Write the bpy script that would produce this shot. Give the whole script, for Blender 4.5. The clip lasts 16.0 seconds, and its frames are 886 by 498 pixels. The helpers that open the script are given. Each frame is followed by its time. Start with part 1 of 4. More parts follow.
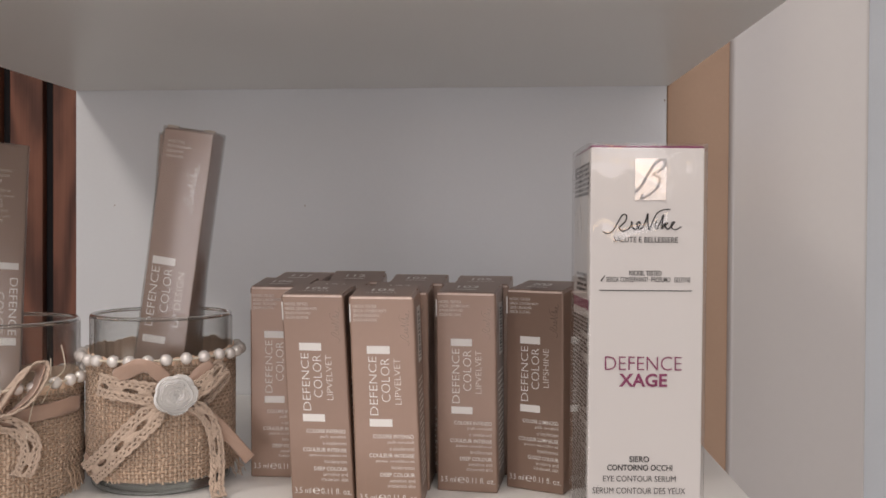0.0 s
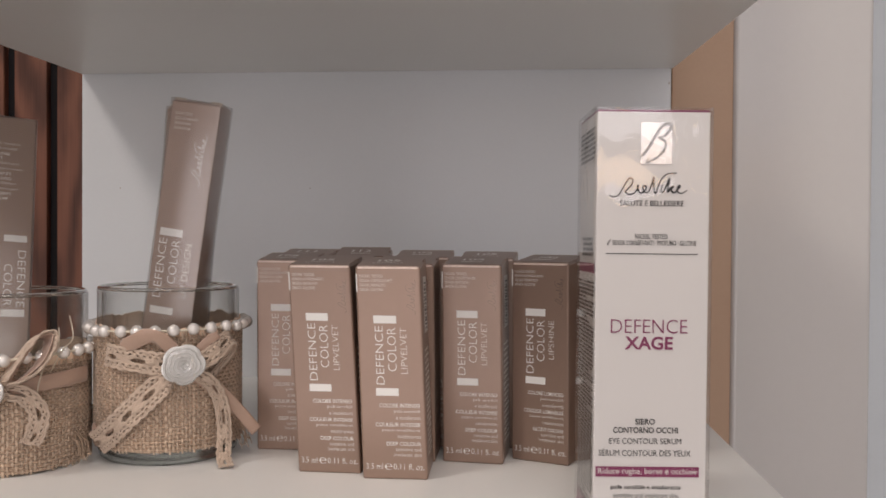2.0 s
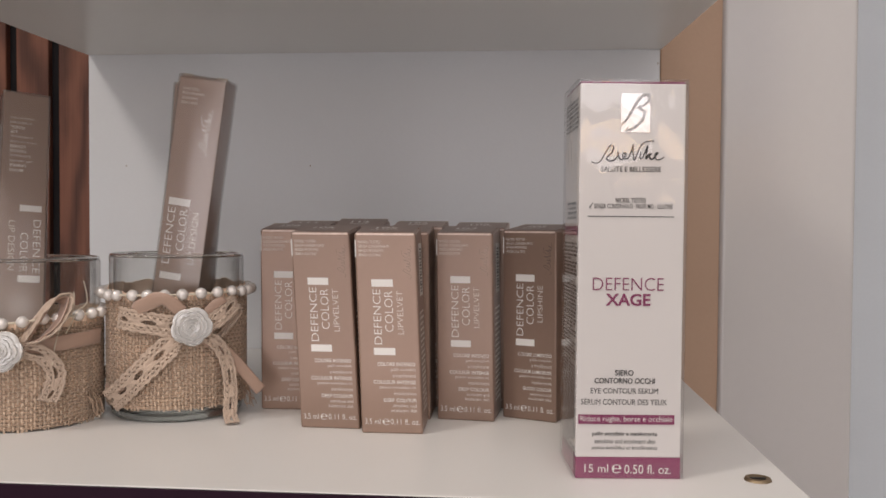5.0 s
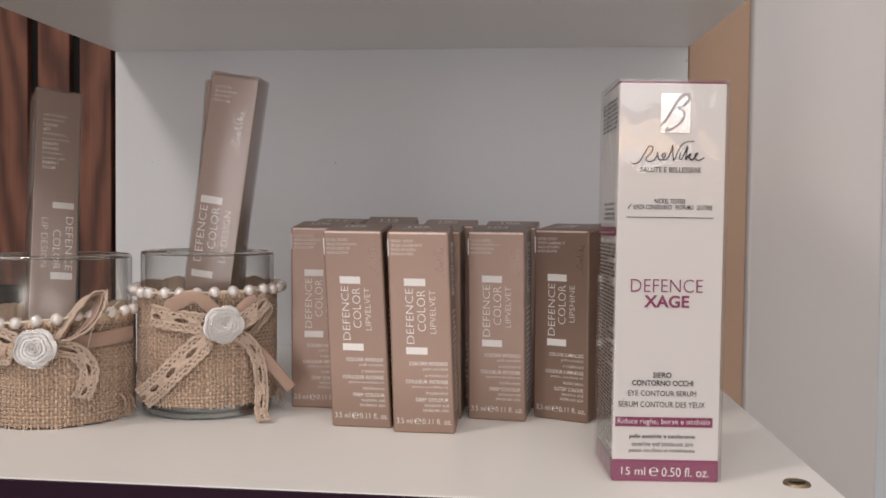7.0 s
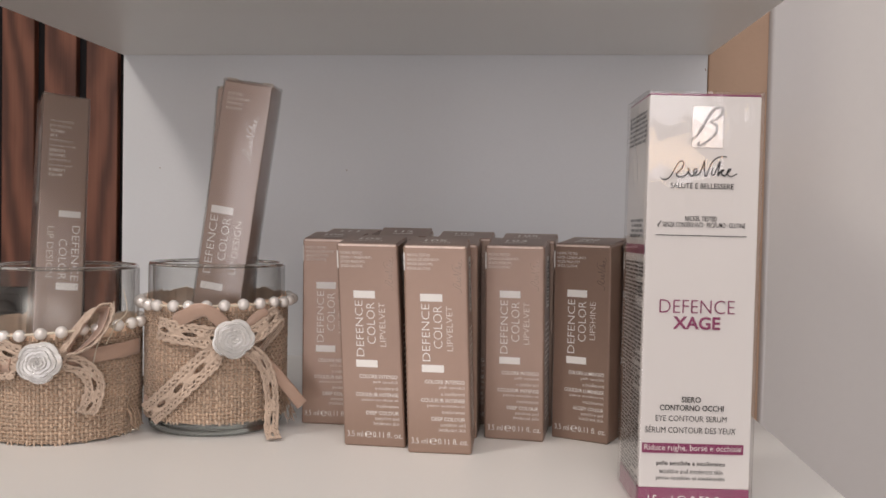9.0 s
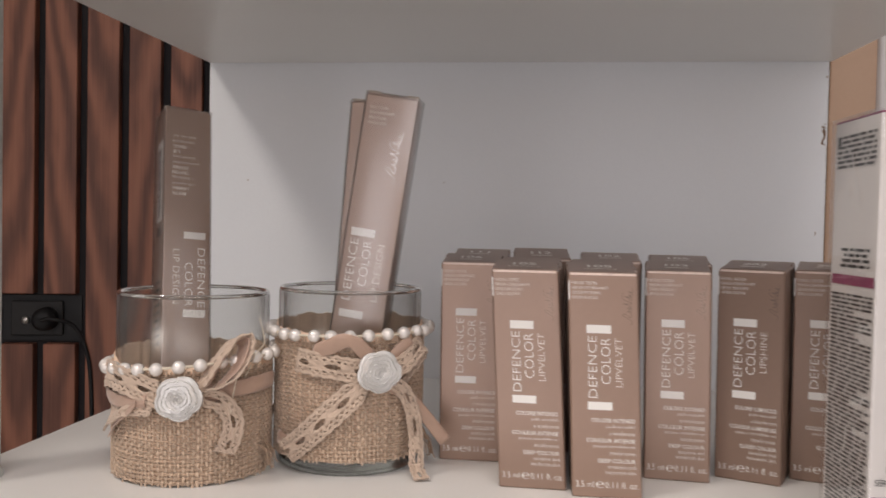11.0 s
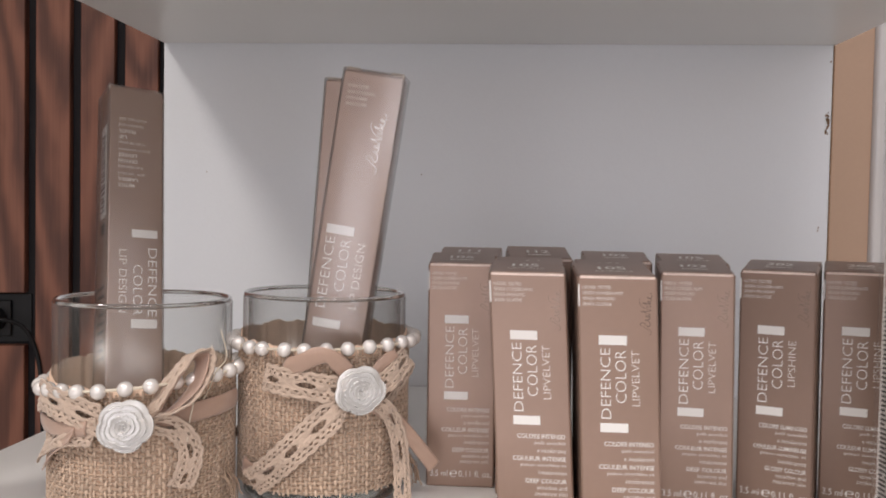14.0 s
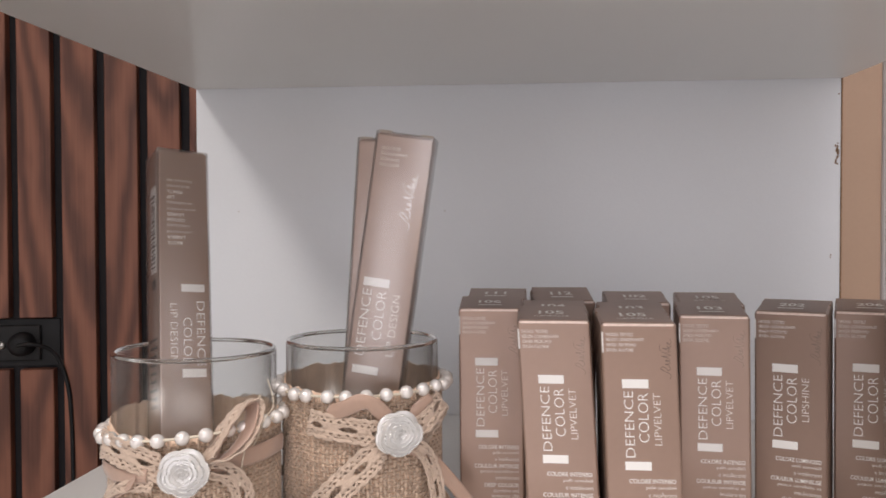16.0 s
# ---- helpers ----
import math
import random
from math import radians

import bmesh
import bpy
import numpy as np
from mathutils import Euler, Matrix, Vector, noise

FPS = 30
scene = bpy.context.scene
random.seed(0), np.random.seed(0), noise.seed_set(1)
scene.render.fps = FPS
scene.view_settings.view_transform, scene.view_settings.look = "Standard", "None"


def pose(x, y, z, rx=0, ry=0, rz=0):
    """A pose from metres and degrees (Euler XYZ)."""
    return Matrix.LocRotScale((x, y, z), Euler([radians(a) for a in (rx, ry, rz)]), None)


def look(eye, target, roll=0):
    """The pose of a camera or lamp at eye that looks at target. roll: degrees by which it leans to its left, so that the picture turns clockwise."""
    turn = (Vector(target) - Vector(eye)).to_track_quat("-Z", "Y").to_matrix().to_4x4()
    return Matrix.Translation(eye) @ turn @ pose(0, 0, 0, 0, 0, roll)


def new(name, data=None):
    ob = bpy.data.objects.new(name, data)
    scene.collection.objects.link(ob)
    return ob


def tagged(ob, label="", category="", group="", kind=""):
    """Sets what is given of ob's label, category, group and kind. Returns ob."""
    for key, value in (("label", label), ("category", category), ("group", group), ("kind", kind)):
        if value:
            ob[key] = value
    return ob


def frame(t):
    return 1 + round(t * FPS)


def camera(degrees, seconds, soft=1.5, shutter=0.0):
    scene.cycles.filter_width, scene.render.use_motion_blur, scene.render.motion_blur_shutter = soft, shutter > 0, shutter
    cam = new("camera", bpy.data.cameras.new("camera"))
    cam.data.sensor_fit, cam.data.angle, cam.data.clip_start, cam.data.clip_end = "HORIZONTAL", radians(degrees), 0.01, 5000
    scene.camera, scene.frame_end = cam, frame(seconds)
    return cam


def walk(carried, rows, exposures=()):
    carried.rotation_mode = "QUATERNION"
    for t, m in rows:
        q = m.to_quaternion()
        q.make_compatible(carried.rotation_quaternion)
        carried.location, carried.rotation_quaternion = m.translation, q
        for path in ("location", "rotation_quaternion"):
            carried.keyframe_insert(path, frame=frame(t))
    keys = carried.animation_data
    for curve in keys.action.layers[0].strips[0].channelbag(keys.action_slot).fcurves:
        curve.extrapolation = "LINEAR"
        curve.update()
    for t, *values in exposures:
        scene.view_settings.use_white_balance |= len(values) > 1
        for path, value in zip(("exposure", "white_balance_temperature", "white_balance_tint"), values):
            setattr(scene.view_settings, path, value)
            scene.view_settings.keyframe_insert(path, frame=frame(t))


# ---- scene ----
cam = camera(54.9, 16.0, soft=1.6, shutter=0.5)
METRES, EYE, TILT, LEAN, TURN = 0.26, 0.1, 0.0, 0.0, 4.7
ROWS = [
    (0.0, 0.0, 0.0, 0.0, 0.0, -0.79, -0.32),
    (0.5, -0.0022, 0.0066, 0.0041, 0.02, -0.63, -0.12),
    (1.0, -0.0152, -0.0005, 0.0136, 0.1, -0.63, 0.04),
    (1.5, -0.0337, -0.0041, 0.0094, 0.29, -0.59, -0.1),
    (2.0, -0.0053, -0.0066, -0.0423, 0.15, -0.78, -0.39),
    (2.5, 0.0068, -0.0124, -0.0437, -0.01, -1.1, -0.17),
    (3.0, 0.0173, -0.0211, -0.0514, -0.11, -1.27, 0.0),
    (3.5, 0.0209, -0.0369, -0.0384, -0.13, -1.33, 0.16),
    (4.0, 0.017, -0.0465, -0.0546, -0.01, -1.29, 0.04),
    (4.2, 0.0147, -0.0542, -0.0679, -0.12, -1.38, -0.2),
    (6.3, -0.0179, -0.0851, -0.0761, 0.6, -1.82, -0.52),
    (6.5, -0.0199, -0.0803, -0.0776, 0.77, -1.93, -0.5),
    (7.0, -0.0266, -0.0716, -0.0663, 1.0, -1.91, -0.63),
    (7.5, -0.0242, -0.0608, -0.0634, 1.25, -1.74, -0.75),
    (8.0, -0.0227, -0.0437, -0.0614, 1.33, -1.67, -0.76),
    (8.2, -0.0294, -0.0396, -0.0527, 1.38, -1.72, -0.9),
    (10.3, -0.1122, -0.0115, -0.0508, 1.26, -1.62, -1.32),
    (10.5, -0.1582, -0.0011, -0.0249, 1.61, -1.72, -1.23),
    (11.0, -0.2566, 0.0576, -0.0248, 2.18, -1.6, -1.19),
    (11.5, -0.2933, 0.1198, -0.0204, 2.52, -1.82, -1.17),
    (12.0, -0.2903, 0.1788, -0.0395, 2.07, -2.16, -1.0),
    (12.5, -0.3065, 0.2347, -0.0599, 1.12, -2.27, -1.0),
    (13.0, -0.3231, 0.2676, -0.0685, -0.01, -2.36, -1.21),
    (13.5, -0.3222, 0.2536, -0.0551, -0.4, -2.33, -1.24),
    (14.0, -0.2962, 0.209, -0.0229, -0.37, -1.94, -1.1),
    (14.5, -0.27, 0.1786, 0.0043, -0.4, -1.75, -0.87),
    (15.0, -0.2662, 0.1641, 0.0151, -0.15, -1.78, -0.51),
    (15.5, -0.2834, 0.1562, 0.0366, 0.25, -1.55, -0.12),
    (16.0, -0.3162, 0.14, 0.0344, 0.62, -1.39, 0.12),
]
walk(cam, [(t, pose(0, 0, EYE, TILT, LEAN, TURN) @ pose(METRES * x, METRES * y, METRES * z, 90 + pitch, roll, yaw)) for t, x, y, z, yaw, pitch, roll in ROWS],
     exposures=((0.0, -0.04, 6500, 10), (3.5, -0.10, 6500, 10), (6.5, 0.02, 6490, 10), (8.0, 0.06, 6480, 10), (10.5, 0.08, 6480, 10), (12.5, 0.18, 6390, 10), (14.5, 0.31, 6270, 10), (16.0, 0.34, 6270, 10)))

# ---- world and lamps ----
world = bpy.data.worlds.new("room_air")
scene.world = world
world.use_nodes = True
world.node_tree.nodes["Background"].inputs["Color"].default_value = (0.8, 0.85, 1.0, 1)
world.node_tree.nodes["Background"].inputs["Strength"].default_value = 0.2


def area_lamp(name, place, target, size_x, size_y, watts, colour, shape="RECTANGLE"):
    lamp = bpy.data.lights.new(name, "AREA")
    lamp.shape, lamp.size, lamp.size_y, lamp.energy, lamp.color = shape, size_x, size_y, watts, colour
    ob = new(name, lamp)
    ob.matrix_world = look(place, target)
    return ob


# ceiling panel of the shop, the round spot that throws the slanting shadow, window and door behind,
# the warm counter light that glows in the shrink wrap, and an added cool fill at the side
area_lamp("ceiling_panel_lamp", (0.05, -0.75, 1.47), (0.05, -0.75, 0), 1.0, 0.6, 10.5, (1.0, 0.91, 0.86))
spot = bpy.data.lights.new("track_spot_lamp", "SPOT")
spot.energy, spot.shadow_soft_size, spot.spot_size, spot.spot_blend, spot.color = 40, 0.17, radians(42), 0.8, (1.0, 0.91, 0.83)
new("track_spot_lamp", spot).matrix_world = look((-1.03, -0.5, 1.36), (0.20, 0.60, 0.10))
area_lamp("shop_window_lamp", (-0.50, -2.5, 0.0), (-0.2, 0.5, 0.1), 1.35, 1.9, 13.5, (0.99, 0.935, 0.965))
area_lamp("shop_door_lamp", (0.62, -2.5, 0.92), (0.0, 0.5, 0.1), 0.9, 1.0, 6.5, (0.98, 0.94, 0.98))
area_lamp("warm_counter_lamp", (0.85, -2.5, 0.35), (0.1, 0.5, 0.1), 0.6, 0.12, 0.9, (1.0, 0.64, 0.38))
area_lamp("side_fill_lamp", (1.2, -0.6, 0.4), (0.0, 0.6, 0.0), 0.9, 1.3, 1.6, (0.92, 0.93, 1.0))


# ---- materials ----
def material(name, colour, rough=0.5, metal=0.0, bump=0.0, bump_scale=200.0, vary=0.06, vary_scale=12.0, coat=0.0, coat_rough=0.1,
             island=0.0, sheen=0.0, stretch=(1, 1, 1), spec=0.5, rand=0.0):
    m = bpy.data.materials.new(name)
    m.use_nodes = True
    nt = m.node_tree
    p = nt.nodes["Principled BSDF"]
    p.inputs["Roughness"].default_value, p.inputs["Metallic"].default_value = rough, metal
    p.inputs["Coat Weight"].default_value, p.inputs["Coat Roughness"].default_value = coat, coat_rough
    p.inputs["Sheen Weight"].default_value = sheen
    p.inputs["Specular IOR Level"].default_value = spec
    tc = nt.nodes.new("ShaderNodeTexCoord")
    mp = nt.nodes.new("ShaderNodeMapping")
    mp.inputs["Scale"].default_value = stretch
    nt.links.new(tc.outputs["Object"], mp.inputs["Vector"])
    n1 = nt.nodes.new("ShaderNodeTexNoise")
    n1.inputs["Scale"].default_value, n1.inputs["Detail"].default_value = vary_scale, 5
    nt.links.new(mp.outputs["Vector"], n1.inputs["Vector"])
    n2 = nt.nodes.new("ShaderNodeTexNoise")
    n2.inputs["Scale"].default_value, n2.inputs["Detail"].default_value = bump_scale, 3
    nt.links.new(mp.outputs["Vector"], n2.inputs["Vector"])
    add = nt.nodes.new("ShaderNodeMath")
    add.operation = "MULTIPLY_ADD"
    nt.links.new(n1.outputs["Fac"], add.inputs[0])
    add.inputs[1].default_value = 2 * vary
    add.inputs[2].default_value = 1 - vary
    fine = nt.nodes.new("ShaderNodeMath")
    fine.operation = "MULTIPLY_ADD"
    nt.links.new(n2.outputs["Fac"], fine.inputs[0])
    fine.inputs[1].default_value = vary
    nt.links.new(add.outputs[0], fine.inputs[2])
    last = fine.outputs[0]
    if island or rand:
        g = nt.nodes.new("ShaderNodeNewGeometry" if island else "ShaderNodeObjectInfo")
        k = nt.nodes.new("ShaderNodeMath")
        k.operation = "MULTIPLY_ADD"
        nt.links.new(g.outputs["Random Per Island" if island else "Random"], k.inputs[0])
        k.inputs[1].default_value = 2 * (island or rand)
        k.inputs[2].default_value = -(island or rand)
        s = nt.nodes.new("ShaderNodeMath")
        nt.links.new(k.outputs[0], s.inputs[0])
        nt.links.new(last, s.inputs[1])
        last = s.outputs[0]
    mul = nt.nodes.new("ShaderNodeVectorMath")
    mul.operation = "SCALE"
    mul.inputs[0].default_value = colour
    nt.links.new(last, mul.inputs["Scale"])
    nt.links.new(mul.outputs[0], p.inputs["Base Color"])
    if bump:
        b = nt.nodes.new("ShaderNodeBump")
        b.inputs["Strength"].default_value, b.inputs["Distance"].default_value = 1.0, bump
        nt.links.new(n2.outputs["Fac"], b.inputs["Height"])
        nt.links.new(b.outputs["Normal"], p.inputs["Normal"])
    return m


def wood_material(name):
    m = bpy.data.materials.new(name)
    m.use_nodes = True
    nt = m.node_tree
    p = nt.nodes["Principled BSDF"]
    tc = nt.nodes.new("ShaderNodeTexCoord")
    info = nt.nodes.new("ShaderNodeObjectInfo")
    shift = nt.nodes.new("ShaderNodeVectorMath")
    shift.operation = "SCALE"
    shift.inputs[0].default_value = (3.1, 7.7, 5.3)
    nt.links.new(info.outputs["Random"], shift.inputs["Scale"])
    plus = nt.nodes.new("ShaderNodeVectorMath")
    nt.links.new(tc.outputs["Object"], plus.inputs[0])
    nt.links.new(shift.outputs[0], plus.inputs[1])
    def calc(op, x, y, z=None):
        n = nt.nodes.new("ShaderNodeMath")
        n.operation = op
        for k, v in enumerate((x, y, z)):
            if v is None:
                continue
            if isinstance(v, (int, float)):
                n.inputs[k].default_value = v
            else:
                nt.links.new(v, n.inputs[k])
        return n.outputs[0]

    mp = nt.nodes.new("ShaderNodeMapping")
    mp.inputs["Scale"].default_value = (15, 15, 4)
    nt.links.new(plus.outputs[0], mp.inputs["Vector"])
    big = nt.nodes.new("ShaderNodeTexNoise")
    big.inputs["Scale"].default_value, big.inputs["Detail"].default_value = 1.0, 3.5
    nt.links.new(mp.outputs["Vector"], big.inputs["Vector"])
    sep = nt.nodes.new("ShaderNodeSeparateXYZ")
    nt.links.new(tc.outputs["Object"], sep.inputs[0])
    # flat-sawn arches: rings cut along a parabola whose middle differs from slat to slat
    pick = nt.nodes.new("ShaderNodeTexWhiteNoise")
    pick.noise_dimensions = "1D"
    nt.links.new(info.outputs["Random"], pick.inputs["W"])
    heart = calc("MULTIPLY_ADD", pick.outputs["Value"], 0.050, -0.025)
    off = calc("SUBTRACT", sep.outputs["X"], heart)
    arch = calc("MULTIPLY", calc("POWER", calc("ABSOLUTE", off, 0), 1.6), -40.0)
    along = calc("ADD", calc("ADD", sep.outputs["Z"], arch), calc("MULTIPLY", info.outputs["Random"], 3.0))
    rings_at = calc("MULTIPLY_ADD", big.outputs["Fac"], 12.0, calc("MULTIPLY", along, 24.0))
    rings = rings_at.node
    saw = nt.nodes.new("ShaderNodeMath")
    saw.operation = "SINE"
    nt.links.new(rings.outputs[0], saw.inputs[0])
    mp2 = nt.nodes.new("ShaderNodeMapping")
    mp2.inputs["Scale"].default_value = (300, 300, 7)
    nt.links.new(plus.outputs[0], mp2.inputs["Vector"])
    fibre = nt.nodes.new("ShaderNodeTexNoise")
    fibre.inputs["Scale"].default_value, fibre.inputs["Detail"].default_value = 1.0, 4
    nt.links.new(mp2.outputs["Vector"], fibre.inputs["Vector"])
    fine = calc("MULTIPLY_ADD", fibre.outputs["Fac"], 0.36, 0.30)
    mix = nt.nodes.new("ShaderNodeMath")
    mix.operation = "MULTIPLY_ADD"
    nt.links.new(saw.outputs[0], mix.inputs[0])
    mix.inputs[1].default_value = 0.25
    nt.links.new(fine, mix.inputs[2])
    ramp = nt.nodes.new("ShaderNodeValToRGB")
    ramp.color_ramp.elements[0].position, ramp.color_ramp.elements[0].color = 0.15, (0.108, 0.041, 0.026, 1)
    ramp.color_ramp.elements[1].position, ramp.color_ramp.elements[1].color = 0.85, (0.36, 0.145, 0.086, 1)
    nt.links.new(mix.outputs[0], ramp.inputs["Fac"])
    nt.links.new(ramp.outputs["Color"], p.inputs["Base Color"])
    p.inputs["Roughness"].default_value = 0.55
    b = nt.nodes.new("ShaderNodeBump")
    b.inputs["Distance"].default_value = 0.0004
    nt.links.new(mix.outputs[0], b.inputs["Height"])
    nt.links.new(b.outputs["Normal"], p.inputs["Normal"])
    return m


def clear_material(name, tint, gloss_rough=0.02, base=0.04):
    """Thin clear wall: what lies behind shows straight through, with a gloss that grows at grazing angles."""
    m = bpy.data.materials.new(name)
    m.use_nodes = True
    nt = m.node_tree
    out = nt.nodes["Material Output"]
    nt.nodes.remove(nt.nodes["Principled BSDF"])
    tr = nt.nodes.new("ShaderNodeBsdfTransparent")
    tr.inputs["Color"].default_value = (*tint, 1)
    gl = nt.nodes.new("ShaderNodeBsdfGlossy")
    gl.inputs["Roughness"].default_value = gloss_rough
    fr = nt.nodes.new("ShaderNodeLayerWeight")
    fr.inputs["Blend"].default_value = 0.5
    power = nt.nodes.new("ShaderNodeMath")
    power.operation = "POWER"
    nt.links.new(fr.outputs["Facing"], power.inputs[0])
    power.inputs[1].default_value = 4.0
    weight = nt.nodes.new("ShaderNodeMath")
    weight.operation = "MULTIPLY_ADD"
    nt.links.new(power.outputs[0], weight.inputs[0])
    weight.inputs[1].default_value, weight.inputs[2].default_value = 0.8, base
    mx = nt.nodes.new("ShaderNodeMixShader")
    nt.links.new(weight.outputs[0], mx.inputs[0])
    nt.links.new(tr.outputs[0], mx.inputs[1])
    nt.links.new(gl.outputs[0], mx.inputs[2])
    nt.links.new(mx.outputs[0], out.inputs["Surface"])
    return m


def glass_material(name, tint, rough=0.02):
    m = bpy.data.materials.new(name)
    m.use_nodes = True
    p = m.node_tree.nodes["Principled BSDF"]
    p.inputs["Base Color"].default_value = (*tint, 1)
    p.inputs["Transmission Weight"].default_value, p.inputs["Roughness"].default_value, p.inputs["IOR"].default_value = 1.0, rough, 1.48
    return m


MELAMINE = material("white_melamine", (0.83, 0.82, 0.80), 0.38, bump=0.00004, bump_scale=900, vary=0.025, vary_scale=9)
BACKING = material("white_back_panel", (0.81, 0.83, 0.86), 0.5, bump=0.00005, bump_scale=700, vary=0.03, vary_scale=7)
PLUM_EDGE = material("plum_edge_band", (0.020, 0.005, 0.016), 0.6, vary=0.1, spec=0.2)
LACQUER = material("white_lacquer", (0.61, 0.59, 0.58), 0.2, vary=0.03, vary_scale=5)
PEACH = material("peach_paint", (0.47, 0.32, 0.225), 0.6, bump=0.0001, bump_scale=400, vary=0.06, vary_scale=14)
WALL = material("room_wall_paint", (0.74, 0.72, 0.69), 0.8, bump=0.0002, bump_scale=150)
FLOOR = material("room_floor_tile", (0.45, 0.42, 0.38), 0.4, bump=0.0002, bump_scale=60)
BLACK_FELT = material("black_felt", (0.026, 0.024, 0.026), 0.95, bump=0.0003, bump_scale=900, vary=0.2)
WOOD = wood_material("walnut_slat")
BLACK_PLASTIC = material("black_plastic", (0.005, 0.005, 0.006), 0.6)
SMOKED = material("dark_brown_plastic", (0.006, 0.005, 0.005), 0.6)
STEEL = material("brushed_steel", (0.55, 0.54, 0.52), 0.3, metal=1.0, vary=0.1)
BRASS = material("worn_brass", (0.30, 0.23, 0.15), 0.5, metal=1.0, vary=0.25, vary_scale=300)
TUBE = material("grey_tube_paint", (0.55, 0.56, 0.53), 0.35)
CARTON = material("taupe_pearl_card", (0.325, 0.223, 0.174), 0.35, metal=0.38, bump=0.00018, bump_scale=42, vary=0.05, vary_scale=400, rand=0.05)
CARTON_DEEP = material("deep_taupe_pearl_card", (0.282, 0.190, 0.146), 0.35, metal=0.38, bump=0.00018, bump_scale=42, vary=0.05, vary_scale=400, rand=0.05)
# pale colour for the bright reflection along the cartons' top front fold
FOLD_HIGHLIGHT = material("card_fold_highlight", (0.74, 0.61, 0.54), 0.35, metal=0.15, vary=0.3, vary_scale=700)
CARTON_IN = material("pale_card_edge", (0.55, 0.47, 0.40), 0.7)
INK_WHITE = material("white_ink", (0.86, 0.84, 0.81), 0.5, vary=0.04)
INK_DIM = material("pale_ink", (0.80, 0.75, 0.70), 0.5, vary=0.04)
INK_BLACK = material("black_ink", (0.009, 0.009, 0.010), 0.5)
INK_GREY = material("grey_ink", (0.05, 0.05, 0.05), 0.5)
INK_PLUM = material("plum_ink", (0.26, 0.035, 0.12), 0.4, coat=0.4)
FOIL = material("silver_foil", (0.97, 0.97, 0.98), 0.22, metal=0.5)
SWEEP = material("grey_foil", (0.42, 0.41, 0.41), 0.4)
SCRIPT = material("dull_silver_foil", (0.62, 0.57, 0.54), 0.3, metal=0.6)
EMBOSS = material("raised_taupe_foil", (0.36, 0.26, 0.21), 0.26, metal=0.55)
WHITE_CARD = material("white_gloss_card", (0.80, 0.775, 0.755), 0.35, bump=0.00002, bump_scale=300, vary=0.015, coat=0.3, coat_rough=0.1)
FILM = clear_material("cellophane", (0.985, 0.98, 0.98), 0.07, 0.07)
SMOOTH_FILM = clear_material("tight_cellophane", (0.985, 0.98, 0.98), 0.27, 0.16)
CLEAR = clear_material("clear_glass_wall", (0.982, 0.984, 0.980), 0.25, 0.032)
GLASS = glass_material("thick_glass", (0.74, 0.75, 0.73))
BASE_GLASS = glass_material("worn_base_glass", (0.50, 0.52, 0.48), 0.16)
JUTE = material("jute_thread", (0.545, 0.41, 0.305), 0.85, bump=0.0001, bump_scale=2600, vary=0.2, vary_scale=260, island=0.2, sheen=0.3)
JUTE_DARK = material("jute_weft", (0.41, 0.293, 0.208), 0.88, bump=0.0001, bump_scale=2600, vary=0.22, vary_scale=260, island=0.16, sheen=0.2)
# paler than the threads, in place of light that shines through the cloth
JUTE_IN = material("jute_lining", (0.74, 0.55, 0.41), 0.9, bump=0.0004, bump_scale=900, vary=0.22, vary_scale=300)
LACE = material("cotton_lace", (0.52, 0.40, 0.312), 0.85, bump=0.00018, bump_scale=1700, vary=0.1, vary_scale=200, sheen=0.3)
SATIN = material("tan_satin", (0.46, 0.31, 0.235), 0.38, bump=0.00006, bump_scale=1200, vary=0.07, vary_scale=80, sheen=0.4, stretch=(1, 1, 0.2))
PEARL = material("pearl", (0.84, 0.80, 0.76), 0.24, metal=0.3, vary=0.04, coat=0.9, coat_rough=0.06)
ROSE = material("pearl_white_resin", (0.70, 0.685, 0.66), 0.24, metal=0.3, vary=0.04, vary_scale=150, coat=0.9, coat_rough=0.07)
STRING = material("white_string", (0.7, 0.62, 0.5), 0.7)
STAIN = material("brown_stain", (0.22, 0.13, 0.07), 0.8, vary=0.5, vary_scale=700)


# ---- mesh helpers ----
def mesh_object(name, mesh, mat, parent=None, label=""):
    mesh.materials.append(mat)
    ob = new(name, mesh)
    ob.parent = parent
    if label:
        tagged(ob, label=label)
    return ob


def part(name, bm, mat, parent=None, label="", smooth=False):
    mesh = bpy.data.meshes.new(name)
    bm.to_mesh(mesh)
    bm.free()
    if smooth:
        mesh.polygons.foreach_set("use_smooth", [True] * len(mesh.polygons))
    return mesh_object(name, mesh, mat, parent, label)


def raw_part(name, verts, faces, mat, parent=None, label="", smooth=True):
    mesh = bpy.data.meshes.new(name)
    mesh.from_pydata([tuple(v) for v in verts], [], [tuple(f) for f in faces])
    mesh.update()
    if smooth:
        mesh.polygons.foreach_set("use_smooth", [True] * len(mesh.polygons))
    return mesh_object(name, mesh, mat, parent, label)


def box_bm(x0, x1, y0, y1, z0, z1, bevel=0.0, segments=2):
    bm = bmesh.new()
    bmesh.ops.create_cube(bm, size=1, matrix=Matrix.Translation(((x0 + x1) / 2, (y0 + y1) / 2, (z0 + z1) / 2)) @ Matrix.Diagonal((x1 - x0, y1 - y0, z1 - z0, 1)))
    if bevel:
        bmesh.ops.bevel(bm, geom=bm.edges[:], offset=bevel, segments=segments, profile=0.5, affect="EDGES")
    return bm


